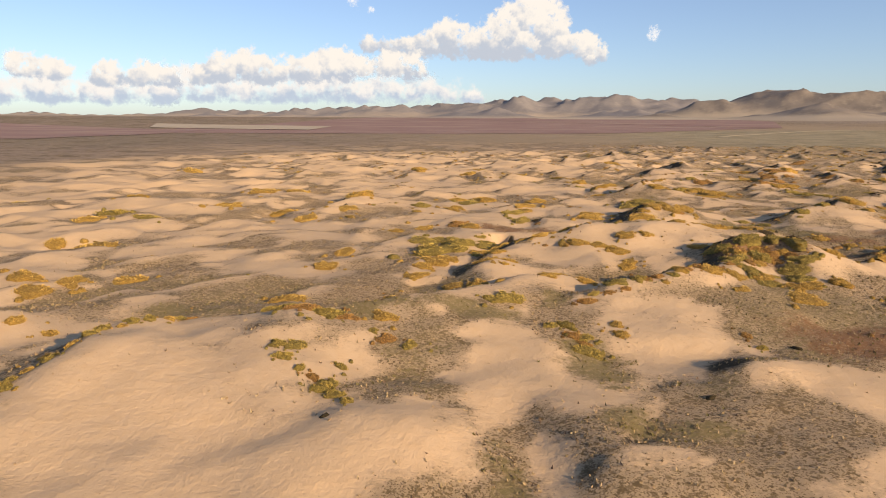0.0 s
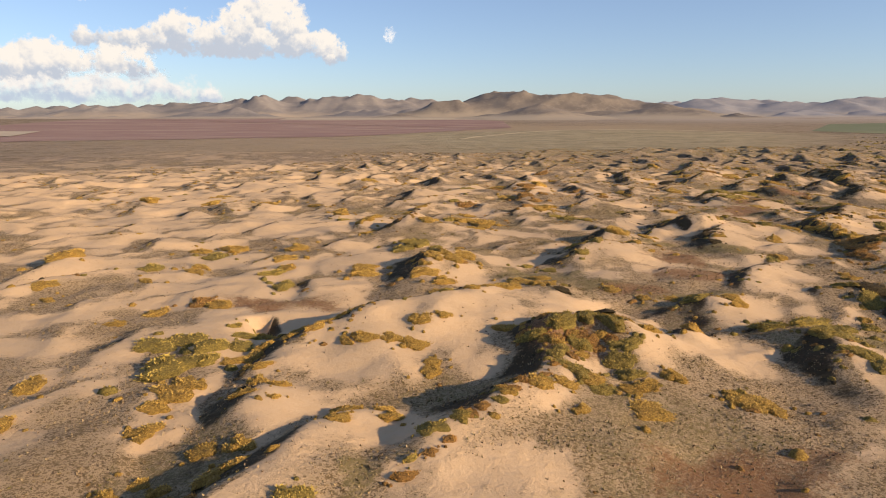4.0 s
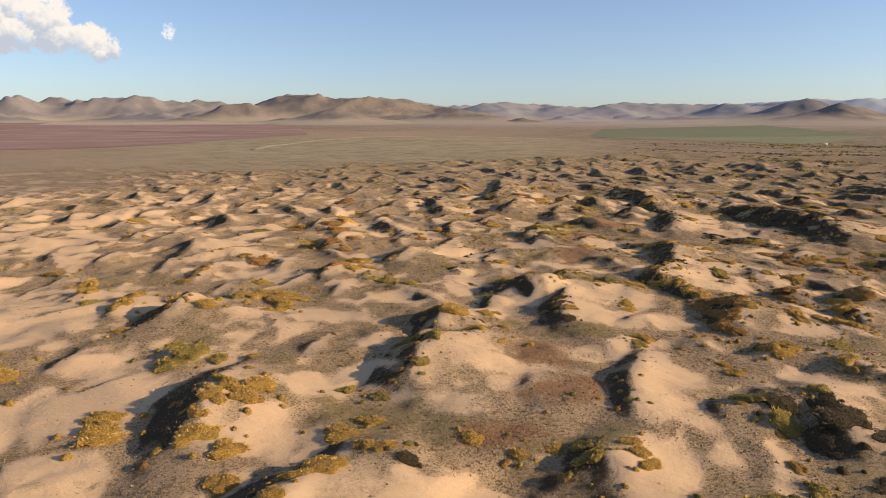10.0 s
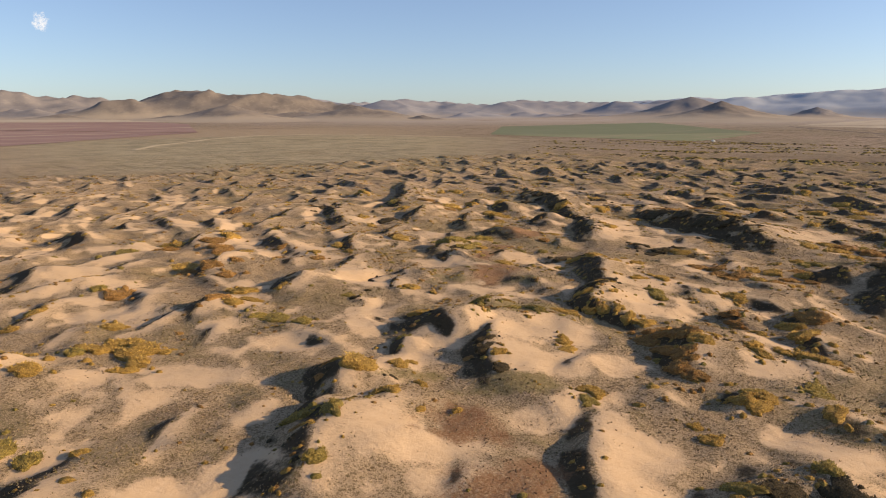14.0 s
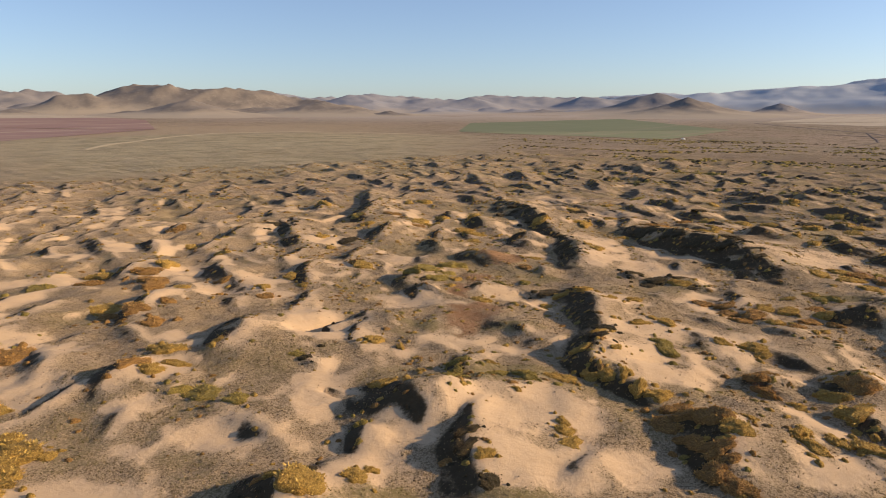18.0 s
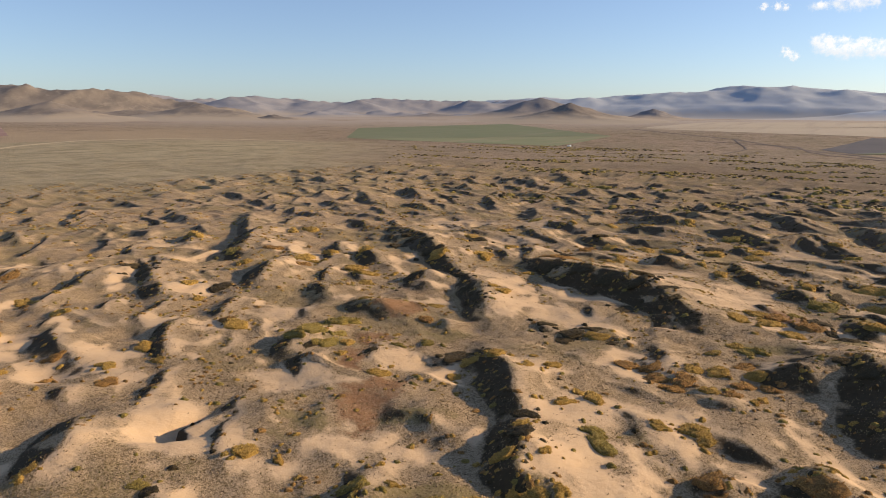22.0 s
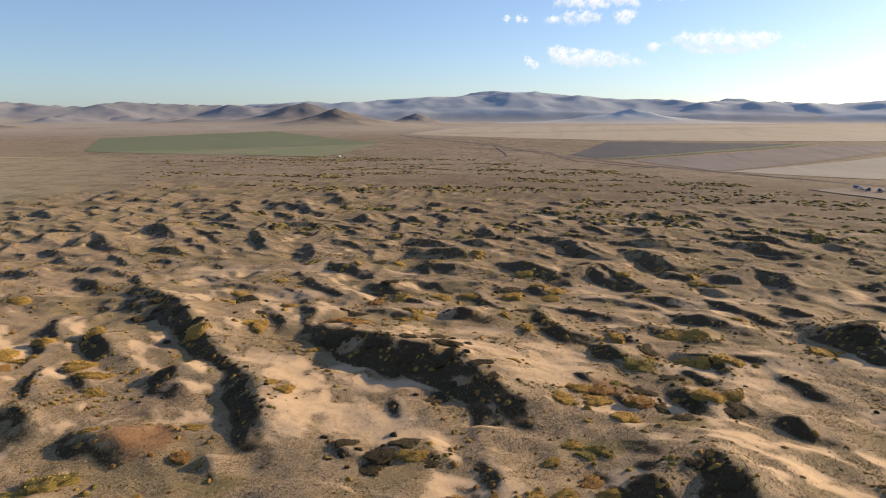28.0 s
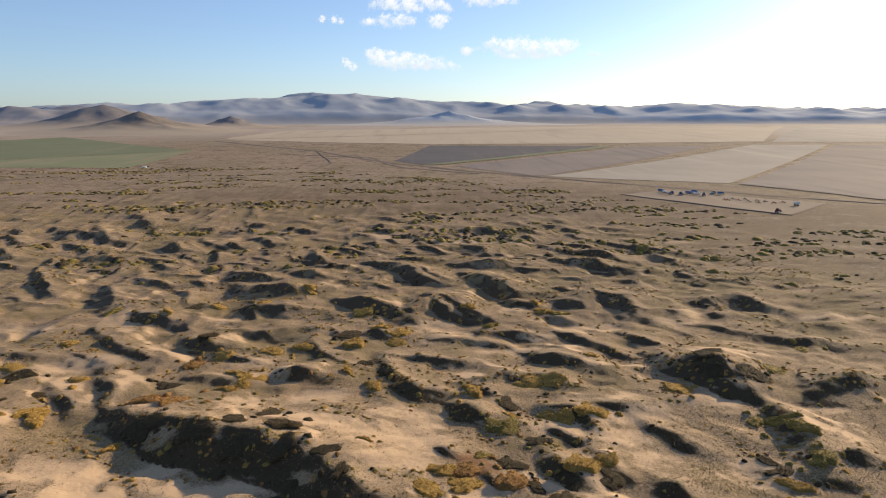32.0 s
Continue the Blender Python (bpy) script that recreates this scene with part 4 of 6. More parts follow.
def crown_arrays(seed, spikes, size=1.0):
    """Short feathery shoots over a rounded cushion, one across and one high."""
    r = np.random.default_rng(seed)
    parts = lobes(r, 15)
    pick = r.integers(0, len(parts), spikes)
    lob = np.array(parts)[pick]
    th, ph = np.arccos(r.uniform(0.05, 1, spikes)), r.uniform(0, 2 * np.pi, spikes)
    d = np.stack([np.sin(th) * np.cos(ph), np.sin(th) * np.sin(ph), np.cos(th)], 1)
    root = np.stack([lob[:, 0] + d[:, 0] * lob[:, 2] * 0.85, lob[:, 1] + d[:, 1] * lob[:, 2] * 0.85, np.maximum(d[:, 2] * lob[:, 3] * 0.8, 0)], 1)
    tip = root + np.stack([d[:, 0] * 0.05, d[:, 1] * 0.05, 0.07 + 0.12 * d[:, 2]], 1) * r.uniform(0.5, 1.3, (spikes, 1)) + r.normal(0, 0.012, (spikes, 3))
    a = r.uniform(0, 2 * np.pi, spikes)
    side = np.stack([np.cos(a), np.sin(a), np.zeros(spikes)], 1) * r.uniform(0.006, 0.014, (spikes, 1)) * size
    verts = np.stack([root - side, tip - side * 0.4, tip + side * 0.4, root + side], 1).reshape(-1, 3)
    faces = np.arange(spikes)[:, None] * 4 + np.array([[0, 1, 2, 3]])
    return verts, faces


def body_arrays(seed, n=24, k=8):
    """The dense twiggy inside of a shrub: one lumpy dome with its foot in the sand."""
    r = np.random.default_rng(seed)
    parts = lobes(r, 15)
    ph, rr = np.linspace(0, 2 * np.pi, n, endpoint=False), np.linspace(0.04, 1, k)
    reach = np.full(n, 0.2)
    for step in np.linspace(0.1, 0.55, 19):
        for cx, cy, rad, h in parts:
            inside = (step * np.cos(ph) - cx) ** 2 + (step * np.sin(ph) - cy) ** 2 < (rad * 0.95) ** 2
            reach = np.where(inside, np.maximum(reach, step), reach)
    RR, PH = np.meshgrid(rr, ph, indexing="ij")
    x, y = RR * reach * np.cos(PH), RR * reach * np.sin(PH)
    z = 0.55 * np.sqrt(np.clip(1 - RR ** 2, 0, 1)) + 0.04
    for cx, cy, rad, h in parts:
        z = np.maximum(z, h * 0.85 * np.sqrt(np.clip(1 - ((x - cx) ** 2 + (y - cy) ** 2) / rad ** 2, 0, 1)))
    z = z * (1 + r.normal(0, 0.06, z.shape))
    z[-1] = -0.4
    i, j = np.meshgrid(np.arange(k - 1), np.arange(n), indexing="ij")
    faces = np.stack([i * n + j, (i + 1) * n + j, (i + 1) * n + (j + 1) % n, i * n + (j + 1) % n], -1).reshape(-1, 4)
    return np.stack([x, y, z], -1).reshape(-1, 3), faces


VARIANTS = 5
CROWNS = {(c, v): raw_mesh("crown", *crown_arrays(100 + v, 560, 1.45), LEAVES[c]) for c in LEAVES for v in range(VARIANTS)}
BODIES = {(c, v): raw_mesh("core", *body_arrays(100 + v), TWIGS[c], True) for c in LEAVES for v in range(VARIANTS)}
SPARSE = [crown_arrays(300 + v, 150, 2.1) for v in range(6)]
LUMPS = [body_arrays(300 + v, 8, 4) for v in range(6)]
count = {c: 0 for c in LEAVES}
far_shrubs = {c: [] for c in LEAVES}
outliers = {c: [] for c in LEAVES}
shrub_rng = np.random.default_rng(21)


def shrub(x, y, width, colour):
    """A shrub of that width, standing on the sand. Those past the countable ones are joined."""
    width *= 1.25
    high = (0.36 + 0.10 * width) * shrub_rng.uniform(0.8, 1.2)
    for k in range(2):
        a, r = shrub_rng.uniform(0, 2 * math.pi), width * shrub_rng.uniform(0.45, 0.85)
        w = width * shrub_rng.uniform(0.18, 0.42)
        px, py = x + r * math.cos(a), y + r * math.sin(a)
        outliers[colour].append((px, py, float(height_at(px, py)[0]) - 0.1, w, w * 0.8, 0.25 + 0.2 * w, math.degrees(a)))
    aspect, turn = shrub_rng.uniform(0.5, 1.05), shrub_rng.uniform(0, 360)
    if colour == DARK:
        high *= 0.6
    z = float(height_at(x, y)[0]) - 0.12
    count[colour] += 1
    if count[colour] > 295:
        far_shrubs[colour].append((x, y, z, width, width * aspect, high, turn))
        return
    v = int(shrub_rng.integers(0, VARIANTS))
    top = new(colour + "_shrub")
    fall = Vector((-0.85 * float(layer_at(SLOPE_X, x, y)), -0.85 * float(layer_at(SLOPE_Y, x, y)), 1)).normalized()
    lean = Vector((0, 0, 1)).rotation_difference(fall).to_matrix().to_4x4()
    top.matrix_world = pose(x, y, z) @ lean @ pose(0, 0, 0, 0, 0, turn) @ Matrix.Diagonal((width, width * aspect, high, 1))
    tagged(top, SHRUB_LABEL[colour], "shrub", colour + " shrubs on the dunes")
    for name, mesh in (("crown", CROWNS[colour, v]), ("core", BODIES[colour, v])):
        new(name, mesh).parent = top


for k in range(14):          # grass mats along the first crest
    u = k / 13
    shrub(-33 + 7 * u ** 2 + shrub_rng.uniform(-0.4, 0.4), 47 + 20 * u, shrub_rng.uniform(1.3, 2.1), OLIVE if k % 3 else OCHRE)
for k in range(26):          # the great overgrown mound by the path
    a, d = shrub_rng.uniform(0, 2 * math.pi), 7.0 * shrub_rng.uniform(0.05, 1)
    shrub(45 + d * math.cos(a), 97 + 0.8 * d * math.sin(a), shrub_rng.uniform(1.8, 3.2), (RUST, OCHRE, RUST)[k % 3])
for k in range(15):          # the row along the crest that leads up to it
    u = k / 14
    shrub(16 + 26 * u + shrub_rng.uniform(-0.6, 0.6), 76 + 17 * u + shrub_rng.uniform(-1.6, 0.2), shrub_rng.uniform(1.2, 2.4), (RUST, OLIVE, RUST)[k % 3])
shrub(-17.5, 67.0, 1.6, OLIVE)
shrub(-15.0, 65.9, 1.9, RUST)
shrub(-13.4, 66.1, 2.4, RUST)
shrub(-10.7, 64.1, 1.7, OLIVE)
shrub(-9.2, 64.4, 2.3, RUST)
shrub(-6.4, 61.9, 1.3, OLIVE)
shrub(-5.3, 60.8, 2.2, RUST)
shrub(-2.9, 60.0, 2.3, OLIVE)
shrub(-14.4, 57.1, 1.7, OLIVE)
shrub(-13.4, 54.6, 1.9, OLIVE)
shrub(-13.0, 54.3, 1.3, OLIVE)
shrub(-11.5, 52.8, 1.3, OLIVE)
shrub(-10.2, 51.7, 1.5, RUST)
shrub(-9.4, 49.9, 1.7, OLIVE)
shrub(-8.2, 48.7, 1.7, OLIVE)
shrub(-7.7, 48.9, 1.5, OLIVE)
shrub(-6.9, 47.2, 1.2, OLIVE)
shrub(11.0, 67.5, 2.0, OLIVE)
shrub(12.9, 65.4, 2.2, RUST)
shrub(13.7, 63.6, 1.9, RUST)
shrub(14.5, 61.6, 2.1, OLIVE)
shrub(-3.8, 82.0, 2.0, RUST)
shrub(-2.1, 77.7, 1.7, OLIVE)
shrub(-1.3, 77.8, 2.3, RUST)
shrub(0.3, 77.0, 2.1, RUST)
shrub(31.3, 67.9, 1.9, RUST)
shrub(31.3, 64.3, 1.5, OLIVE)
shrub(56.4, 81.0, 2.4, OLIVE)
shrub(54.3, 77.0, 2.1, RUST)
shrub(56.7, 77.7, 1.7, RUST)
shrub(-44.3, 68.8, 2.8, OCHRE)
shrub(-39.9, 66.9, 2.0, OCHRE)
shrub(-51.9, 84.9, 5.0, OCHRE)
shrub(-58.3, 93.1, 6.4, OCHRE)
shrub(-49.5, 89.8, 4.7, OCHRE)
shrub(-9.0, 50.9, 2.1, OLIVE)
shrub(-13.0, 57.3, 2.3, OLIVE)
shrub(-8.6, 54.6, 1.9, OLIVE)
shrub(-43.5, 93.4, 5.2, OCHRE)
shrub(-15.1, 67.2, 3.0, OLIVE)
shrub(-70.7, 124.1, 5.9, OCHRE)
shrub(-11.4, 65.4, 3.4, OLIVE)
shrub(-18.3, 75.9, 4.0, OLIVE)
shrub(-62.1, 121.2, 7.9, OCHRE)
shrub(-5.8, 65.5, 3.4, OCHRE)
shrub(-18.9, 81.6, 4.6, OCHRE)
shrub(-7.4, 73.9, 3.0, OCHRE)
shrub(-114.2, 183.5, 9.0, OLIVE)
shrub(-77.0, 146.3, 6.8, OCHRE)
shrub(-6.9, 76.6, 2.1, OCHRE)
shrub(-8.7, 81.5, 3.9, OCHRE)
shrub(-3.2, 78.2, 1.9, OCHRE)
shrub(13.6, 61.9, 2.7, OLIVE)
shrub(-6.1, 84.4, 2.6, OCHRE)
shrub(5.6, 73.0, 2.4, OLIVE)
shrub(13.8, 65.1, 2.7, OLIVE)
shrub(-75.3, 155.7, 8.6, OLIVE)
shrub(12.8, 68.0, 2.8, OLIVE)
shrub(-2.1, 83.2, 2.3, OCHRE)
shrub(7.1, 74.1, 4.0, OLIVE)
shrub(-3.7, 85.7, 2.6, OCHRE)
shrub(-63.8, 146.7, 8.0, OLIVE)
shrub(17.7, 65.8, 2.1, OCHRE)
shrub(-17.6, 101.9, 4.3, OCHRE)
shrub(3.2, 82.9, 4.9, OCHRE)
shrub(18.1, 68.4, 1.9, OCHRE)
shrub(1.4, 88.6, 3.6, OCHRE)
shrub(-3.5, 94.1, 4.0, OCHRE)
shrub(4.4, 87.0, 3.3, OCHRE)
shrub(-16.1, 111.1, 4.7, OCHRE)
shrub(-3.0, 99.6, 3.4, OCHRE)
shrub(13.7, 87.5, 3.0, OCHRE)
shrub(20.8, 80.7, 2.8, OLIVE)
shrub(-1.1, 103.3, 5.7, OCHRE)
shrub(5.8, 97.1, 3.3, OCHRE)
shrub(8.7, 94.3, 1.6, OCHRE)
shrub(-81.4, 184.7, 8.3, OCHRE)
shrub(0.3, 105.2, 4.4, OCHRE)
shrub(15.0, 90.6, 3.1, OCHRE)
shrub(24.0, 82.1, 2.6, OLIVE)
shrub(18.9, 87.7, 3.0, OCHRE)
shrub(9.9, 99.0, 2.8, OCHRE)
shrub(18.8, 90.4, 2.9, OCHRE)
shrub(-2.2, 111.5, 8.4, OLIVE)
shrub(7.6, 101.9, 3.5, OCHRE)
shrub(8.4, 105.1, 3.6, OCHRE)
shrub(-53.0, 166.9, 9.0, OCHRE)
shrub(29.8, 84.5, 2.5, OCHRE)
shrub(2.6, 112.0, 4.7, OLIVE)
shrub(-3.4, 119.5, 5.9, OLIVE)
shrub(5.5, 111.7, 3.2, OCHRE)
shrub(36.3, 81.2, 2.6, OCHRE)
shrub(-29.9, 147.7, 7.5, OCHRE)
shrub(7.0, 111.5, 2.6, OCHRE)
shrub(34.4, 85.9, 3.2, OCHRE)
shrub(3.7, 116.9, 5.5, OLIVE)
shrub(8.6, 112.6, 3.3, OCHRE)
shrub(0.5, 121.6, 6.0, OLIVE)
shrub(43.5, 79.7, 4.5, OCHRE)
shrub(37.9, 86.5, 3.2, OCHRE)
shrub(7.4, 117.0, 4.9, OLIVE)
shrub(10.1, 114.6, 3.3, OCHRE)
shrub(27.0, 98.5, 3.4, OCHRE)
shrub(-9.0, 135.0, 3.4, OCHRE)
shrub(-37.8, 164.4, 7.5, OCHRE)
shrub(41.5, 85.4, 3.8, OLIVE)
shrub(13.1, 114.3, 2.7, OCHRE)
shrub(19.3, 108.4, 3.2, OCHRE)
shrub(27.9, 100.4, 2.7, OCHRE)
shrub(41.6, 87.2, 3.3, OCHRE)
shrub(44.4, 84.9, 3.3, OCHRE)
shrub(21.6, 108.4, 3.8, OCHRE)
shrub(16.4, 113.9, 3.3, OCHRE)
shrub(41.1, 89.3, 4.5, OLIVE)
shrub(8.0, 122.7, 4.4, OLIVE)
shrub(46.9, 84.6, 3.4, OCHRE)
shrub(-20.7, 152.5, 3.8, OCHRE)
shrub(24.9, 107.3, 3.8, OCHRE)
shrub(10.8, 121.9, 3.5, OLIVE)
shrub(27.4, 105.7, 3.8, OCHRE)
shrub(15.9, 117.5, 4.2, OCHRE)
shrub(56.9, 76.9, 4.1, OCHRE)
shrub(46.5, 87.4, 3.5, OLIVE)
shrub(40.7, 93.5, 4.7, OLIVE)
shrub(7.4, 127.1, 2.3, OLIVE)
shrub(55.9, 78.6, 4.7, OCHRE)
shrub(18.2, 117.0, 3.5, OCHRE)
shrub(55.0, 80.4, 3.5, OCHRE)
shrub(-3.8, 139.8, 6.0, OCHRE)
shrub(50.6, 85.5, 3.5, OCHRE)
shrub(10.3, 126.3, 3.0, OLIVE)
shrub(-22.2, 159.8, 4.7, OCHRE)
shrub(47.3, 90.9, 4.2, OLIVE)
shrub(21.5, 117.7, 3.5, OCHRE)
shrub(40.9, 99.3, 4.4, OLIVE)
shrub(44.8, 95.4, 4.9, OLIVE)
shrub(29.9, 110.9, 3.3, OCHRE)
shrub(49.9, 92.3, 4.4, OLIVE)
shrub(23.8, 119.2, 3.6, OCHRE)
shrub(33.3, 110.7, 2.7, OCHRE)
shrub(2.9, 141.5, 4.4, RUST)
shrub(5.5, 139.2, 5.0, OCHRE)
shrub(45.1, 100.1, 5.2, OLIVE)
shrub(40.2, 105.6, 4.0, OCHRE)
shrub(50.9, 97.5, 5.3, OLIVE)
shrub(49.1, 100.3, 5.3, OLIVE)
shrub(55.7, 96.4, 3.4, OCHRE)
shrub(47.0, 105.4, 4.1, OCHRE)
shrub(28.6, 123.8, 3.0, OCHRE)
shrub(-55.2, 207.9, 9.0, OCHRE)
shrub(75.1, 78.9, 5.0, OLIVE)
shrub(-5.9, 160.8, 4.0, OCHRE)
shrub(52.0, 103.4, 5.8, DARK)
shrub(55.0, 101.6, 4.2, OCHRE)
shrub(37.1, 119.9, 2.3, OLIVE)
shrub(75.7, 81.8, 5.1, OLIVE)
shrub(80.6, 77.2, 5.9, OLIVE)
shrub(64.1, 98.3, 5.1, OCHRE)
shrub(42.0, 121.8, 3.1, OCHRE)
shrub(-22.2, 186.8, 9.0, OCHRE)
shrub(-44.4, 209.3, 8.1, OCHRE)
shrub(-5.7, 171.4, 6.3, OLIVE)
shrub(16.8, 149.0, 6.2, OLIVE)
shrub(78.7, 88.5, 6.2, OLIVE)
shrub(2.4, 167.7, 4.9, OCHRE)
shrub(75.1, 95.9, 5.5, OLIVE)
shrub(46.5, 125.8, 4.1, OCHRE)
shrub(89.8, 82.8, 4.9, OLIVE)
shrub(40.9, 132.6, 4.5, OCHRE)
shrub(79.7, 94.3, 7.2, OLIVE)
shrub(16.5, 158.4, 6.1, OLIVE)
shrub(3.5, 172.0, 4.0, OCHRE)
shrub(49.8, 126.8, 5.1, OCHRE)
shrub(84.3, 92.7, 5.8, OLIVE)
shrub(59.0, 122.8, 4.3, DARK)
shrub(19.7, 163.0, 4.7, OCHRE)
shrub(43.8, 139.5, 4.8, OCHRE)
shrub(91.4, 93.4, 3.5, OLIVE)
shrub(58.2, 126.9, 3.2, OCHRE)
shrub(32.9, 152.3, 5.7, OCHRE)
shrub(56.6, 128.9, 3.2, OCHRE)
shrub(42.0, 143.7, 5.5, OCHRE)
shrub(80.0, 105.9, 3.9, OCHRE)
shrub(-106.4, 292.3, 9.0, OCHRE)
shrub(76.2, 110.9, 5.0, OLIVE)
shrub(6.8, 181.1, 7.5, OLIVE)
shrub(99.3, 88.7, 5.5, DARK)
shrub(33.3, 156.1, 5.1, OCHRE)
shrub(71.5, 118.1, 3.3, OCHRE)
shrub(81.1, 108.6, 3.2, OCHRE)
shrub(43.3, 148.0, 3.7, OCHRE)
shrub(95.2, 96.9, 3.6, OCHRE)
shrub(78.2, 114.4, 3.3, OLIVE)
shrub(76.2, 116.8, 2.7, OCHRE)
shrub(57.4, 135.6, 5.6, OCHRE)
shrub(20.8, 172.8, 5.8, OCHRE)
shrub(82.9, 110.8, 3.0, OCHRE)
shrub(34.0, 159.9, 5.7, OCHRE)
shrub(69.5, 124.4, 3.4, OCHRE)
shrub(4.2, 190.6, 5.1, OCHRE)
shrub(36.3, 159.0, 2.4, OCHRE)
shrub(46.3, 151.3, 4.6, OCHRE)
shrub(62.3, 136.6, 4.8, OCHRE)
shrub(108.6, 91.5, 5.9, DARK)
shrub(50.3, 150.3, 5.4, OCHRE)
shrub(103.4, 97.7, 6.8, DARK)
shrub(12.0, 190.1, 7.6, OCHRE)
shrub(49.7, 154.9, 6.4, OCHRE)
shrub(109.0, 97.5, 7.1, DARK)
shrub(54.2, 152.6, 5.6, OCHRE)
shrub(104.3, 102.7, 4.8, OLIVE)
shrub(24.9, 185.1, 6.1, OCHRE)
shrub(67.7, 143.3, 3.9, OLIVE)
shrub(110.7, 101.6, 5.0, DARK)
shrub(107.8, 105.8, 5.0, DARK)
shrub(65.5, 148.5, 4.0, OLIVE)
shrub(105.5, 109.7, 4.9, OLIVE)
shrub(114.4, 103.8, 5.2, OLIVE)
shrub(47.1, 175.9, 6.8, OLIVE)
shrub(77.0, 146.0, 3.8, OLIVE)
shrub(55.1, 173.1, 4.7, OLIVE)
shrub(52.0, 177.0, 5.8, OLIVE)
shrub(60.1, 170.7, 2.8, OCHRE)
shrub(51.4, 184.2, 4.1, OLIVE)
shrub(117.7, 117.9, 3.7, OCHRE)
shrub(-59.0, 295.0, 9.0, OCHRE)
shrub(85.7, 154.2, 5.6, OLIVE)
shrub(120.3, 121.1, 2.5, OCHRE)
shrub(83.0, 158.6, 4.8, OLIVE)
shrub(134.8, 108.3, 6.2, OCHRE)
shrub(45.9, 199.8, 4.5, OCHRE)
shrub(96.6, 149.2, 1.9, OCHRE)
shrub(130.0, 116.7, 5.1, OCHRE)
shrub(100.6, 146.1, 2.3, OCHRE)
shrub(130.8, 119.3, 4.1, OCHRE)
shrub(133.4, 117.3, 4.7, OCHRE)
shrub(117.0, 135.2, 4.0, OLIVE)
shrub(96.6, 156.5, 4.0, OCHRE)
shrub(141.6, 112.0, 5.0, OLIVE)
shrub(134.8, 119.6, 4.0, OLIVE)
shrub(120.0, 137.1, 4.4, OCHRE)
shrub(144.6, 113.8, 5.1, OLIVE)
shrub(61.5, 198.6, 5.2, OCHRE)
shrub(104.1, 157.0, 2.6, OCHRE)
shrub(135.3, 128.5, 5.5, RUST)
shrub(99.3, 165.7, 6.6, OCHRE)
shrub(49.0, 217.2, 6.1, OCHRE)
shrub(115.4, 150.9, 3.8, DARK)
shrub(74.1, 193.8, 5.2, OCHRE)
shrub(98.3, 170.0, 3.1, OCHRE)
shrub(136.6, 132.0, 5.0, RUST)
shrub(105.7, 164.1, 3.9, OCHRE)
shrub(140.0, 130.7, 3.4, RUST)
shrub(44.7, 226.3, 5.7, OLIVE)
shrub(102.2, 169.2, 4.0, DARK)
shrub(157.1, 115.5, 4.8, OCHRE)
shrub(108.9, 164.3, 2.2, OCHRE)
shrub(119.6, 154.8, 3.2, OCHRE)
shrub(77.1, 197.3, 7.2, OCHRE)
shrub(141.3, 133.2, 5.2, RUST)
shrub(157.1, 118.3, 6.7, OCHRE)
shrub(151.5, 124.3, 6.0, OCHRE)
shrub(53.0, 223.3, 8.0, OCHRE)
shrub(119.2, 158.0, 4.9, DARK)
shrub(71.1, 206.4, 5.0, OLIVE)
shrub(155.9, 122.4, 4.8, OCHRE)
shrub(62.4, 215.9, 7.7, OCHRE)
shrub(146.7, 132.6, 4.8, OCHRE)
shrub(142.8, 137.1, 5.3, RUST)
shrub(46.6, 233.9, 4.7, OCHRE)
shrub(74.7, 206.4, 7.5, OCHRE)
shrub(154.8, 126.7, 5.7, OCHRE)
shrub(132.3, 149.3, 3.9, OCHRE)
shrub(122.6, 159.8, 4.2, DARK)
shrub(79.4, 203.3, 9.0, OCHRE)
shrub(83.3, 199.5, 2.8, OCHRE)
shrub(149.0, 136.2, 5.6, RUST)
shrub(153.5, 132.8, 2.9, OCHRE)
shrub(134.4, 151.9, 3.6, OCHRE)
shrub(-10.9, 297.7, 9.0, OCHRE)
shrub(47.7, 240.6, 5.8, OCHRE)
shrub(149.4, 139.0, 6.6, RUST)
shrub(146.5, 142.3, 5.6, RUST)
shrub(80.1, 208.8, 6.9, OCHRE)
shrub(136.3, 153.6, 3.6, OCHRE)
shrub(168.1, 123.2, 7.9, OCHRE)
shrub(116.9, 175.4, 2.7, OLIVE)
shrub(49.2, 245.1, 6.0, OCHRE)
shrub(152.0, 142.9, 5.8, RUST)
shrub(11.2, 284.4, 8.7, OCHRE)
shrub(168.3, 130.4, 3.6, OCHRE)
shrub(154.3, 146.7, 5.0, OCHRE)
shrub(174.5, 127.2, 5.7, OCHRE)
shrub(67.7, 234.2, 4.3, OCHRE)
shrub(158.0, 144.1, 1.7, OCHRE)
shrub(178.7, 124.1, 6.8, RUST)
shrub(29.2, 274.5, 9.0, OCHRE)
shrub(139.7, 164.1, 1.9, OCHRE)
shrub(154.1, 150.6, 5.1, OCHRE)
shrub(83.3, 221.6, 6.6, OCHRE)
shrub(109.2, 196.3, 5.0, OLIVE)
shrub(170.3, 135.8, 5.4, RUST)
shrub(44.7, 263.4, 9.0, OCHRE)
shrub(106.8, 202.9, 7.2, OLIVE)
shrub(135.9, 174.9, 4.9, OLIVE)
shrub(187.4, 124.0, 4.2, OCHRE)
shrub(157.6, 154.2, 4.0, OCHRE)
shrub(105.6, 206.3, 4.2, OLIVE)
shrub(128.9, 183.0, 5.0, OCHRE)
shrub(150.9, 161.3, 4.3, OCHRE)
shrub(155.2, 157.0, 4.2, OCHRE)
shrub(13.7, 298.5, 8.6, OCHRE)
shrub(145.9, 166.7, 5.1, OLIVE)
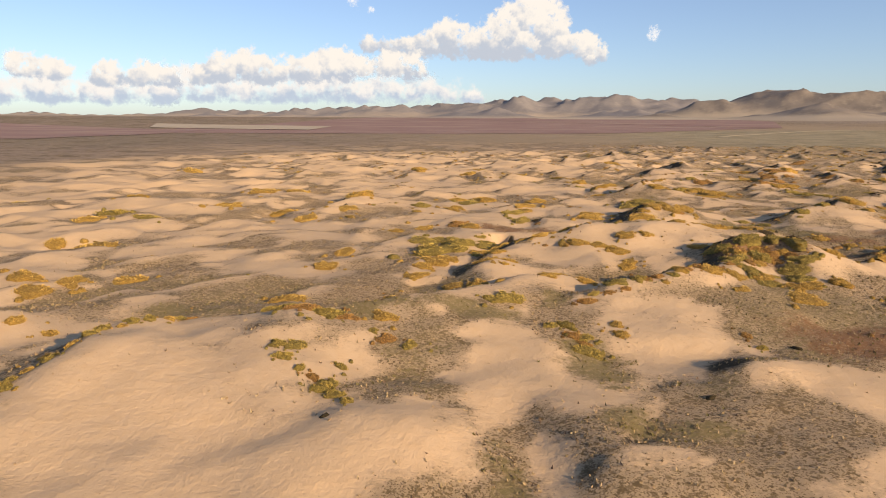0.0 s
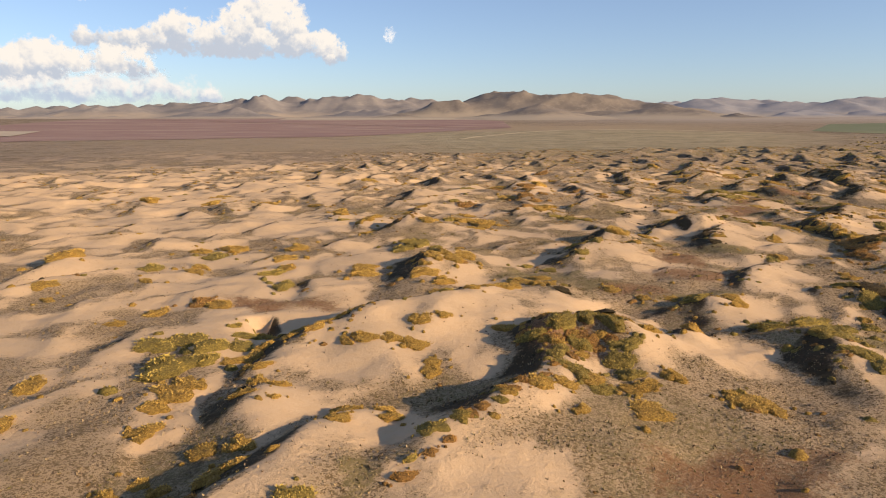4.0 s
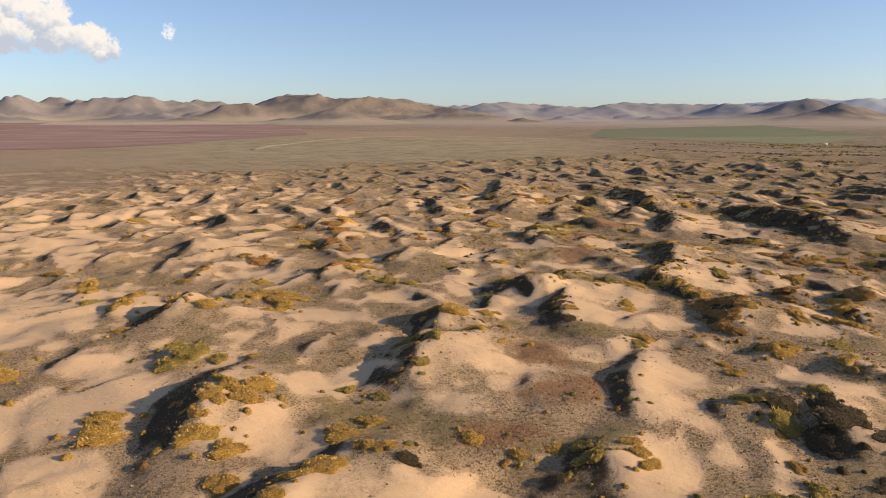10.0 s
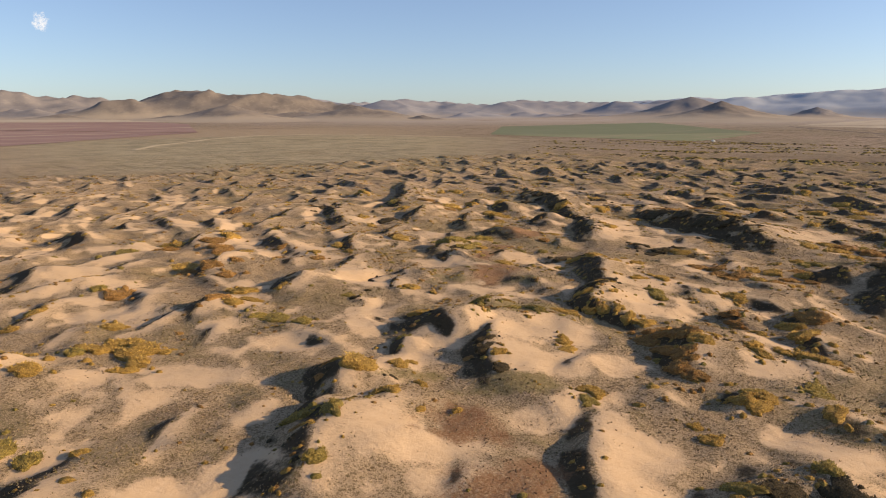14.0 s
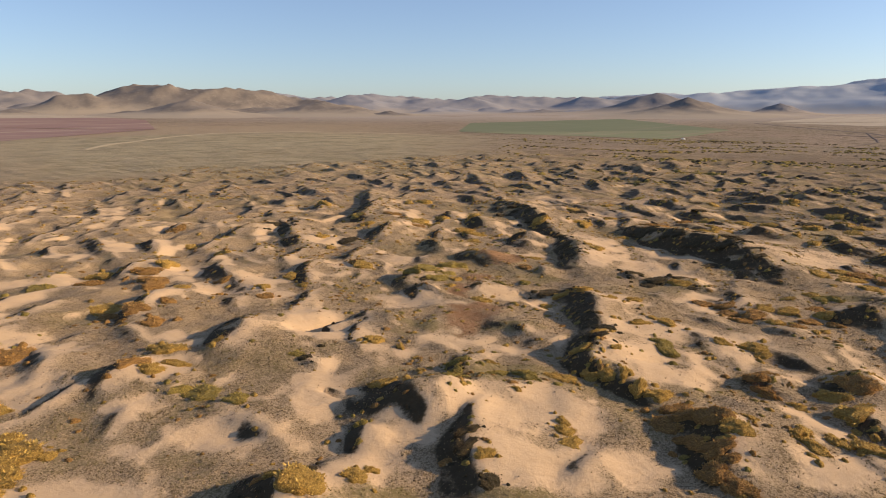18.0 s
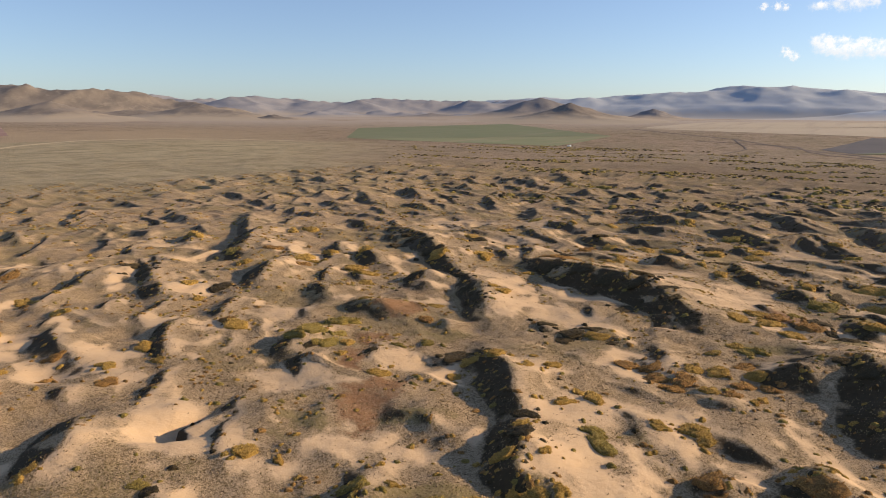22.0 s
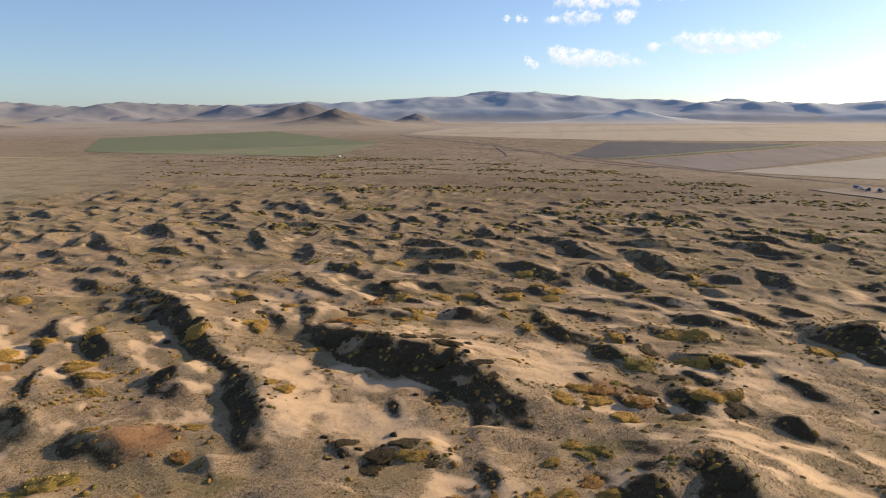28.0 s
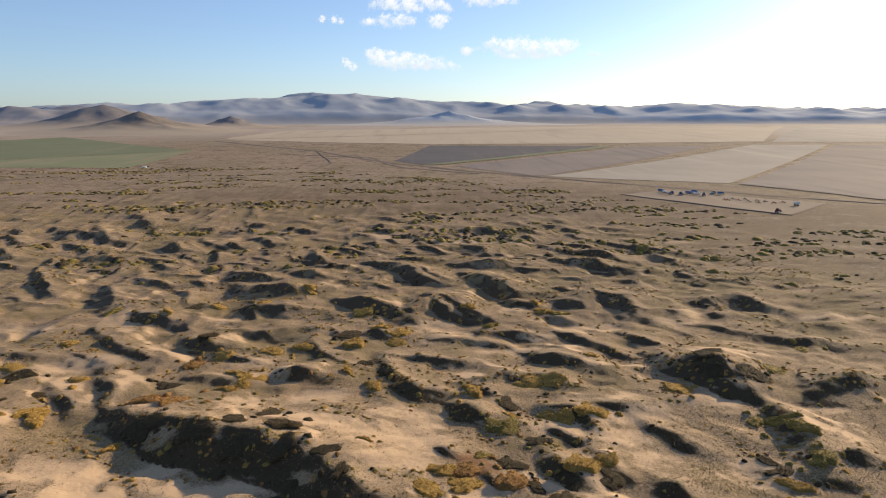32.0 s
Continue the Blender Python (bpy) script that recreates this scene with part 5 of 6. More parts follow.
shrub(174.2, 138.5, 5.8, RUST)
shrub(154.3, 159.4, 3.5, OCHRE)
shrub(150.2, 163.6, 4.3, OCHRE)
shrub(73.7, 240.8, 6.0, OCHRE)
shrub(143.6, 171.0, 4.2, OLIVE)
shrub(139.3, 176.8, 5.1, OLIVE)
shrub(137.7, 183.0, 3.5, OCHRE)
shrub(146.7, 175.3, 3.0, OCHRE)
shrub(105.8, 216.4, 4.8, OCHRE)
shrub(143.6, 179.4, 4.4, OLIVE)
shrub(165.0, 160.1, 2.8, OCHRE)
shrub(104.5, 220.6, 6.8, RUST)
shrub(161.2, 165.1, 4.7, OCHRE)
shrub(110.3, 218.2, 5.9, OCHRE)
shrub(174.9, 154.7, 6.8, OLIVE)
shrub(187.8, 141.8, 4.3, OCHRE)
shrub(128.0, 203.2, 3.2, DARK)
shrub(151.8, 180.9, 2.3, OCHRE)
shrub(167.8, 166.5, 5.9, DARK)
shrub(190.2, 144.3, 6.5, OCHRE)
shrub(128.3, 206.3, 3.4, OLIVE)
shrub(178.7, 157.6, 4.9, OLIVE)
shrub(187.9, 149.4, 4.3, OCHRE)
shrub(269.2, 69.1, 6.9, OLIVE)
shrub(92.8, 246.1, 9.0, RUST)
shrub(113.0, 226.2, 8.3, OCHRE)
shrub(261.6, 77.8, 7.7, OCHRE)
shrub(144.7, 195.5, 3.5, OCHRE)
shrub(172.5, 167.9, 4.1, OCHRE)
shrub(90.5, 251.4, 5.3, OLIVE)
shrub(121.2, 221.7, 3.7, OCHRE)
shrub(267.0, 77.2, 8.0, DARK)
shrub(143.1, 201.2, 5.0, OCHRE)
shrub(208.0, 137.6, 3.6, OCHRE)
shrub(176.7, 169.1, 6.2, DARK)
shrub(226.2, 120.3, 5.9, DARK)
shrub(281.9, 65.8, 8.8, OLIVE)
shrub(211.2, 136.7, 4.2, OCHRE)
shrub(271.7, 78.4, 6.8, DARK)
shrub(210.0, 142.0, 4.9, RUST)
shrub(187.4, 166.8, 5.2, OCHRE)
shrub(218.2, 136.2, 4.5, RUST)
shrub(209.5, 145.9, 4.2, OCHRE)
shrub(192.9, 163.1, 6.7, OCHRE)
shrub(289.2, 67.2, 9.0, OLIVE)
shrub(232.0, 124.7, 4.9, DARK)
shrub(217.4, 141.0, 5.5, RUST)
shrub(193.6, 166.2, 3.9, OCHRE)
shrub(207.9, 152.4, 6.3, RUST)
shrub(223.1, 139.5, 5.8, OCHRE)
shrub(290.8, 71.8, 7.5, OLIVE)
shrub(212.8, 151.2, 7.6, RUST)
shrub(119.7, 246.0, 7.2, RUST)
shrub(221.4, 146.4, 5.7, OCHRE)
shrub(211.8, 157.2, 6.5, RUST)
shrub(228.1, 142.3, 6.9, RUST)
shrub(219.4, 151.4, 4.5, OCHRE)
shrub(319.6, 53.5, 7.1, OLIVE)
shrub(340.6, 34.3, 7.9, OLIVE)
shrub(312.0, 63.1, 8.9, DARK)
shrub(216.0, 159.2, 5.6, RUST)
shrub(121.2, 255.5, 7.2, RUST)
shrub(263.4, 113.7, 6.0, DARK)
shrub(116.8, 260.5, 5.9, RUST)
shrub(215.6, 163.5, 6.7, RUST)
shrub(199.8, 179.8, 5.2, OCHRE)
shrub(203.9, 175.7, 4.3, OCHRE)
shrub(239.3, 141.8, 6.7, OLIVE)
shrub(237.9, 143.8, 5.5, OLIVE)
shrub(257.4, 124.6, 6.3, DARK)
shrub(232.9, 149.6, 4.3, OCHRE)
shrub(270.1, 113.1, 6.2, OCHRE)
shrub(261.5, 121.8, 7.0, DARK)
shrub(191.0, 192.4, 4.1, OCHRE)
shrub(128.2, 255.3, 5.2, RUST)
shrub(118.9, 266.5, 9.0, OCHRE)
shrub(267.8, 118.8, 7.5, OCHRE)
shrub(182.2, 204.9, 5.3, OCHRE)
shrub(241.0, 146.6, 5.2, OCHRE)
shrub(315.8, 72.4, 8.4, DARK)
shrub(206.5, 181.9, 2.2, OCHRE)
shrub(262.1, 128.7, 6.4, DARK)
shrub(197.9, 192.9, 5.4, OCHRE)
shrub(202.1, 189.2, 5.5, OCHRE)
shrub(255.3, 136.6, 6.1, OCHRE)
shrub(148.0, 245.1, 5.2, RUST)
shrub(187.6, 205.9, 2.1, OCHRE)
shrub(310.1, 83.7, 8.0, OCHRE)
shrub(324.4, 70.5, 8.7, DARK)
shrub(203.0, 193.3, 4.5, DARK)
shrub(264.1, 133.3, 7.8, RUST)
shrub(201.1, 197.1, 7.9, DARK)
shrub(227.2, 171.4, 4.9, DARK)
shrub(142.8, 257.9, 4.6, RUST)
shrub(185.0, 217.6, 3.3, OCHRE)
shrub(270.6, 132.8, 7.3, DARK)
shrub(190.4, 213.8, 3.8, DARK)
shrub(223.0, 181.3, 6.1, DARK)
shrub(228.7, 175.7, 6.2, OCHRE)
shrub(262.0, 142.5, 8.1, OCHRE)
shrub(294.4, 110.6, 8.6, OCHRE)
shrub(137.9, 267.5, 4.2, OCHRE)
shrub(280.5, 125.5, 6.5, DARK)
shrub(153.2, 254.3, 4.7, OCHRE)
shrub(227.3, 181.2, 6.4, DARK)
shrub(260.1, 149.1, 8.0, OCHRE)
shrub(198.0, 211.7, 4.2, OLIVE)
shrub(293.4, 116.8, 8.4, OCHRE)
shrub(268.6, 141.7, 8.0, RUST)
shrub(233.0, 177.6, 6.6, DARK)
shrub(161.8, 248.8, 4.1, OCHRE)
shrub(185.1, 226.3, 5.8, DARK)
shrub(203.9, 207.9, 4.7, OLIVE)
shrub(114.8, 297.4, 9.0, OLIVE)
shrub(188.2, 225.2, 7.0, OLIVE)
shrub(275.5, 138.3, 5.0, OLIVE)
shrub(192.2, 222.0, 4.7, OCHRE)
shrub(267.7, 146.7, 6.6, OCHRE)
shrub(295.1, 120.5, 7.1, OCHRE)
shrub(150.1, 267.7, 5.8, RUST)
shrub(136.9, 280.9, 9.0, RUST)
shrub(186.2, 233.0, 7.2, OLIVE)
shrub(229.8, 189.5, 5.5, DARK)
shrub(125.8, 295.4, 9.0, RUST)
shrub(289.1, 132.1, 8.1, OLIVE)
shrub(196.0, 227.3, 6.5, OLIVE)
shrub(165.0, 259.0, 5.9, OCHRE)
shrub(294.4, 130.0, 5.1, OCHRE)
shrub(191.9, 232.9, 7.4, OLIVE)
shrub(263.5, 165.8, 5.9, DARK)
shrub(314.8, 115.7, 7.8, OCHRE)
shrub(84.6, 346.4, 9.0, OCHRE)
shrub(302.0, 129.3, 7.3, DARK)
shrub(140.2, 291.6, 9.0, RUST)
shrub(131.7, 301.5, 9.0, OCHRE)
shrub(256.3, 177.1, 8.7, DARK)
shrub(197.4, 237.6, 9.0, OLIVE)
shrub(333.6, 101.4, 5.2, OCHRE)
shrub(218.3, 217.4, 6.6, RUST)
shrub(203.2, 233.5, 9.0, OLIVE)
shrub(315.0, 123.3, 9.0, OCHRE)
shrub(270.0, 170.3, 6.8, DARK)
shrub(187.5, 254.0, 6.7, OCHRE)
shrub(278.7, 163.2, 4.3, OCHRE)
shrub(148.8, 296.2, 9.0, OCHRE)
shrub(309.6, 137.9, 9.0, OCHRE)
shrub(189.6, 259.2, 7.1, RUST)
shrub(271.9, 178.9, 8.3, DARK)
shrub(230.4, 222.8, 4.9, OCHRE)
shrub(238.9, 214.7, 6.2, DARK)
shrub(248.9, 211.0, 5.2, OCHRE)
shrub(220.8, 239.8, 4.3, OCHRE)
shrub(243.6, 218.7, 5.9, DARK)
shrub(273.7, 189.2, 8.5, DARK)
shrub(283.2, 181.8, 9.0, DARK)
shrub(250.9, 216.0, 4.0, OCHRE)
shrub(248.3, 222.5, 6.7, DARK)
shrub(169.7, 301.4, 7.1, OCHRE)
shrub(284.4, 193.1, 9.0, DARK)
shrub(314.0, 164.2, 7.7, OCHRE)
shrub(279.5, 199.8, 8.9, DARK)
shrub(293.4, 186.6, 7.1, DARK)
shrub(381.7, 101.9, 8.9, OLIVE)
shrub(322.2, 161.7, 6.4, DARK)
shrub(199.9, 284.2, 4.7, OCHRE)
shrub(383.4, 107.7, 8.4, OCHRE)
shrub(258.9, 232.9, 7.2, DARK)
shrub(170.7, 322.1, 9.0, OCHRE)
shrub(366.4, 127.9, 7.8, OLIVE)
shrub(323.0, 172.5, 7.0, OCHRE)
shrub(241.0, 255.3, 7.2, OCHRE)
shrub(279.9, 217.6, 5.6, OCHRE)
shrub(285.5, 212.8, 9.0, DARK)
shrub(331.3, 167.3, 6.7, DARK)
shrub(211.1, 289.6, 8.3, DARK)
shrub(394.0, 108.5, 9.0, OCHRE)
shrub(207.4, 298.4, 6.8, OCHRE)
shrub(248.9, 262.0, 9.0, OCHRE)
shrub(351.9, 160.0, 7.3, OCHRE)
shrub(300.5, 211.7, 9.0, RUST)
shrub(311.0, 202.3, 6.3, OCHRE)
shrub(314.8, 198.9, 8.0, OCHRE)
shrub(320.8, 195.9, 6.5, OCHRE)
shrub(359.3, 159.3, 8.1, OCHRE)
shrub(384.1, 134.7, 6.3, OCHRE)
shrub(349.4, 172.2, 9.0, OCHRE)
shrub(302.3, 219.4, 9.0, RUST)
shrub(321.8, 201.6, 9.0, OCHRE)
shrub(255.4, 272.1, 9.0, OCHRE)
shrub(207.2, 321.3, 9.0, DARK)
shrub(364.1, 164.5, 7.7, OCHRE)
shrub(358.2, 175.2, 9.0, DARK)
shrub(246.1, 287.7, 5.5, RUST)
shrub(314.8, 219.0, 9.0, DARK)
shrub(280.4, 254.2, 8.4, OCHRE)
shrub(347.0, 188.1, 9.0, OCHRE)
shrub(181.5, 354.5, 9.0, RUST)
shrub(294.7, 242.9, 9.0, OCHRE)
shrub(341.9, 197.5, 7.2, OCHRE)
shrub(253.0, 287.7, 5.6, OCHRE)
shrub(297.9, 244.7, 9.0, OCHRE)
shrub(211.7, 331.2, 9.0, DARK)
shrub(284.4, 259.0, 9.0, DARK)
shrub(237.5, 308.0, 7.6, OCHRE)
shrub(253.5, 293.2, 9.0, OCHRE)
shrub(339.7, 210.6, 9.0, OCHRE)
shrub(332.5, 218.4, 8.9, RUST)
shrub(273.2, 282.7, 9.0, OCHRE)
shrub(382.5, 174.1, 9.0, OLIVE)
shrub(266.0, 292.8, 7.9, OCHRE)
shrub(309.4, 250.0, 7.4, DARK)
shrub(294.8, 269.1, 9.0, DARK)
shrub(322.0, 245.8, 9.0, OCHRE)
shrub(257.3, 313.3, 8.2, RUST)
shrub(353.4, 220.0, 7.7, DARK)
shrub(248.1, 325.5, 9.0, OLIVE)
shrub(293.6, 281.6, 9.0, DARK)
shrub(302.8, 280.8, 9.0, DARK)
shrub(318.8, 267.0, 7.9, OCHRE)
shrub(322.8, 263.3, 9.0, DARK)
shrub(308.7, 288.4, 9.0, DARK)
shrub(329.1, 268.5, 9.0, OCHRE)
shrub(394.1, 213.1, 9.0, OCHRE)
shrub(410.5, 197.1, 9.0, OCHRE)
shrub(349.2, 262.4, 6.5, OCHRE)
shrub(416.1, 198.3, 7.6, OCHRE)
shrub(259.0, 360.9, 9.0, OCHRE)
shrub(394.9, 229.5, 9.0, OCHRE)
shrub(381.0, 243.7, 9.0, OCHRE)
shrub(394.5, 237.2, 9.0, DARK)
shrub(293.7, 340.4, 9.0, OCHRE)
shrub(301.3, 336.2, 9.0, OCHRE)
shrub(386.9, 265.8, 9.0, OLIVE)


# ---- thickets and far scrub: too many to count ----
def joined(name, label, category, sets, items, mat, smooth_faces=False):
    """Many small pieces in one mesh. items: x, y, z, sx, sy, sz, turn."""
    V, F, base = [], [], 0
    items = np.array(items)
    for k, (v, f) in enumerate(sets):
        it = items[k::len(sets)]
        if not len(it):
            continue
        c, s = np.cos(np.radians(it[:, 6])), np.sin(np.radians(it[:, 6]))
        X, Y = v[None, :, 0] * it[:, 3:4], v[None, :, 1] * it[:, 4:5]
        ox, oy = X * c[:, None] - Y * s[:, None], X * s[:, None] + Y * c[:, None]
        slope = ox * layer_at(SLOPE_X, it[:, 0], it[:, 1])[:, None] + oy * layer_at(SLOPE_Y, it[:, 0], it[:, 1])[:, None]
        P = np.stack([it[:, 0:1] + ox, it[:, 1:2] + oy, it[:, 2:3] + v[None, :, 2] * it[:, 5:6] + slope], -1)
        V.append(P.reshape(-1, 3))
        F.append((base + np.arange(len(it))[:, None, None] * len(v) + f[None]).reshape(-1, f.shape[1]))
        base += P.shape[0] * P.shape[1]
    return tagged(new(name, raw_mesh(name, np.concatenate(V), np.concatenate(F), mat, smooth_faces)), label, category, kind="stuff")


field_rng = np.random.default_rng(33)


def scatter(n, x0, x1, y0, y1):
    return field_rng.uniform(x0, x1, n), field_rng.uniform(y0, y1, n)


# Steepness of slopes that fall away from the sun.
OFF_SUN = np.clip(-FACING, 0, 1)
CHEAP = [crown_arrays(400 + v, 15, 3.4) for v in range(6)]


def heap_arrays(seed):
    return body_arrays(seed, 7, 3)


HEAPS = [heap_arrays(400 + v) for v in range(6)]


def thickets(n, box, lee_from, lee_gain, cover_gain, low, small, big, word):
    """Shrubs sown over a stretch, dense and darker-leaved on faces turned from the sun, thin on the flats."""
    sx, sy = scatter(n, *box)
    lee, cov, msk = layer_at(OFF_SUN, sx, sy), layer_at(COVER, sx, sy), layer_at(MASK, sx, sy)
    clump = fbm(sx / 16, sy / 16, 3, 0.6, 131)
    crown = smooth(layer_at(RANDOM, sx, sy) + 0.6 * layer_at(RELIEF, sx, sy), 0.9, 2.4) * smooth(fbm(sx / 8, sy / 8, 3, 0.6, 137), 0.42, 0.62)
    want = low + lee_gain * np.clip(lee - lee_from, 0, 1) + cover_gain * cov * smooth(clump, 0.52, 0.68) + 0.16 * crown + 0.42 * layer_at(CREST, sx, sy) * smooth(clump, 0.38, 0.55)
    want = want * (0.12 + 0.88 * smooth(sx + 0.5 * sy, 40, 90))          # the first slopes are bare
    want = want * np.maximum.reduce([smooth(cov, 0.25, 0.7), smooth(lee, 0.2, 0.3), layer_at(CREST, sx, sy)])
    keep = field_rng.uniform(0, 1, n) < np.clip(want, 0, 0.9) * smooth(msk, 0.15, 0.5)
    sown = {c: [] for c in LEAVES}
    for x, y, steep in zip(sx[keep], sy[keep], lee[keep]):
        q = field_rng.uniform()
        # Shade put into leaf colour: the darkest go where slopes leave the sun.
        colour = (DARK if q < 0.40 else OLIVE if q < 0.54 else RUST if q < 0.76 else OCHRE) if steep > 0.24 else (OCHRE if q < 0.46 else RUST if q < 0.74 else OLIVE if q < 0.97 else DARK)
        w = field_rng.uniform(small, big)
        sown[colour].append((x, y, float(height_at(x, y)[0]) - 0.1, w, w * field_rng.uniform(0.6, 1.0), 0.22 + 0.11 * w, field_rng.uniform(0, 360)))
    for colour, items in sown.items():
        if items:
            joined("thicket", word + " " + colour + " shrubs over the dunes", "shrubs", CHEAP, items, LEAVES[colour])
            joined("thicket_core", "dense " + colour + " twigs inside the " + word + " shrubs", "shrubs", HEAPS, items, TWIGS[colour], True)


thickets(46000, (-80, 340, 36, 320), 0.16, 0.5, 0.08, 0.003, 0.8, 2.4, "small")
thickets(17000, (-200, 700, -60, 700), 0.16, 0.6, 0.3, 0.03, 1.4, 4.0, "scattered")
thickets(29000, (130, 520, -40, 340), 0.12, 0.6, 0.5, 0.03, 1.2, 3.2, "crowded")
thickets(19000, (-100, 600, 300, 640), 0.10, 1.2, 0.6, 0.06, 1.5, 4.2, "outer")
for colour, items in outliers.items():
    joined("thicket", "low " + colour + " outlying shrubs over the dunes", "shrubs", CHEAP, items, LEAVES[colour])
    joined("thicket_core", "dense " + colour + " twigs inside the outlying shrubs", "shrubs", HEAPS, items, TWIGS[colour], True)
for colour, items in far_shrubs.items():
    if items:
        joined("thicket", "far " + colour + " shrubs over the dunes", "shrubs", SPARSE, items, LEAVES[colour])
        joined("thicket_core", "dense " + colour + " twigs inside the far shrubs", "shrubs", LUMPS, items, TWIGS[colour], True)

# low scrub on the brown steppe beyond the dunes
fx, fy = scatter(80000, 250, 1350, -330, 950)
fr, fa = np.hypot(fx - 100, fy - 140), np.degrees(np.arctan2(fx - 100, fy - 140))
belt = smooth(fr, 330, 480) * smooth(fa, 50, 68) * (1 - smooth(fr, np.interp(fa, [30, 60, 85, 95, 105, 125], [900, 1080, 960, 760, 600, 480]), np.interp(fa, [30, 60, 85, 95, 105, 125], [1000, 1180, 1040, 830, 660, 520])))
keep = field_rng.uniform(0, 1, len(fx)) < belt * (0.005 + 0.95 * smooth(fbm(fx / 26, fy / 80, 4, 0.6, 151), 0.58, 0.64))
items = [(x, y, float(height_at(x, y)[0]) - 0.1, w, w * 0.8, 0.4 + 0.11 * w, 0) for x, y, w in zip(fx[keep], fy[keep], field_rng.uniform(0.9, 3.5, keep.sum()) ** 2)]
joined("far_scrub", "dark green scrub dotting the brown steppe", "shrubs", HEAPS, items[::3], TWIGS[DARK], True)
joined("far_scrub", "olive scrub dotting the brown steppe", "shrubs", HEAPS, items[1::3] + items[2::3], TWIGS[OLIVE], True)

# ---- grass tufts on the dune flats ----
def tuft_arrays(seed):
    r = np.random.default_rng(seed)
    V, F = [], []
    for k in range(2):
        a, h = r.uniform(0, 2 * np.pi), r.uniform(0.6, 1.0)
        d, lean = np.array([math.cos(a), math.sin(a), 0]), np.array([r.normal(0, 0.35), r.normal(0, 0.35), 0])
        V += [-d * 0.35, d * 0.35, lean + (0, 0, h)]
        F.append((3 * k, 3 * k + 1, 3 * k + 2))
    return np.array(V), np.array(F)


TUFTS = [tuft_arrays(k) for k in range(5)]
DRY = leaf_material("dry_grass", (0.24, 0.165, 0.09), (0.32, 0.228, 0.125), (0.41, 0.295, 0.165))
GREEN = leaf_material("green_grass", (0.09, 0.072, 0.03), (0.145, 0.115, 0.042), (0.22, 0.17, 0.065))
PURPLE_LITTER = leaf_material("dark_litter", (0.08, 0.052, 0.036), (0.13, 0.086, 0.058), (0.19, 0.125, 0.08))
for label, mat, layer, n, power in (("dry straw-coloured grass tufts over the sand", DRY, COVER, 190000, 1.3), ("green-brown grass tufts in the dune hollows", GREEN, green, 150000, 1.0), ("dark dead tufts and litter on the sand", PURPLE_LITTER, np.maximum(COVER * 0.8, rusty), 90000, 1.6)):
    u = field_rng.uniform(0, 1, n)
    tx, ty = scatter(n, -60, 300, 32, 270)
    w = layer_at(layer, tx, ty) ** power * (0.25 + 0.75 * smooth(fbm(tx / 6, ty / 6, 3, 0.6, 161), 0.42, 0.6))
    keep = (u < w)
    tx, ty = tx[keep], ty[keep]
    tz = height_at(tx, ty) - 0.03
    s = field_rng.uniform(0.13, 0.34, len(tx))
    joined("grass_tufts", label, "grass", TUFTS, np.stack([tx, ty, tz, s, s, s * 0.9, field_rng.uniform(0, 360, len(tx))], 1), mat)

# ---- clouds: a far backdrop of the sky ----
def veil_material(name, bright, shaded, strength, soft, scale):
    m, n, l, b = material(name, 1.0)
    pos = n.new("ShaderNodeNewGeometry").outputs["Position"]
    big, fine = noise_node(n, l, pos, scale, 8, 0.62), noise_node(n, l, pos, 3.2 * scale, 7, 0.62)
    edge = maths(n, l, "ADD", maths(n, l, "MULTIPLY", maths(n, l, "SUBTRACT", big, 0.5), 2.6), maths(n, l, "MULTIPLY", maths(n, l, "SUBTRACT", fine, 0.5), 1.3))
    shape = maths(n, l, "ADD", edge, attribute(n, "veil"))
    clear, glow, mx = n.new("ShaderNodeBsdfTransparent"), n.new("ShaderNodeEmission"), n.new("ShaderNodeMixShader")
    glow.inputs["Strength"].default_value = strength
    dim = maths(n, l, "ADD", attribute(n, "shade"), maths(n, l, "MULTIPLY", maths(n, l, "SUBTRACT", noise_node(n, l, pos, 0.016, 6, 0.6), 0.5), 1.6))
    l.new(mixed(n, l, ramp(n, l, dim, 0.25, 0.95), bright, shaded), glow.inputs["Color"])
    l.new(ramp(n, l, shape, 0.08, 0.08 + soft), mx.inputs["Fac"])
    l.new(clear.outputs[0], mx.inputs[1])
    l.new(glow.outputs[0], mx.inputs[2])
    l.new(mx.outputs[0], n["Material Output"].inputs["Surface"])
    return m


# The clouds glow; lit tops and shaded bases are painted into that glow.
HEAPED = veil_material("cumulus_white", (1.0, 0.985, 0.965), (0.56, 0.65, 0.80), 0.64, 0.60, 0.010)
BANK = veil_material("cumulus_bank", (0.95, 0.955, 0.97), (0.52, 0.64, 0.82), 0.66, 0.85, 0.008)
THIN = veil_material("cloud_veil", (0.99, 0.99, 1.0), (0.78, 0.84, 0.92), 0.76, 1.25, 0.020)
WISP = veil_material("cloud_wisp", (0.99, 0.99, 1.0), (0.80, 0.86, 0.94), 0.74, 1.3, 0.05)


sheet_count = [0]


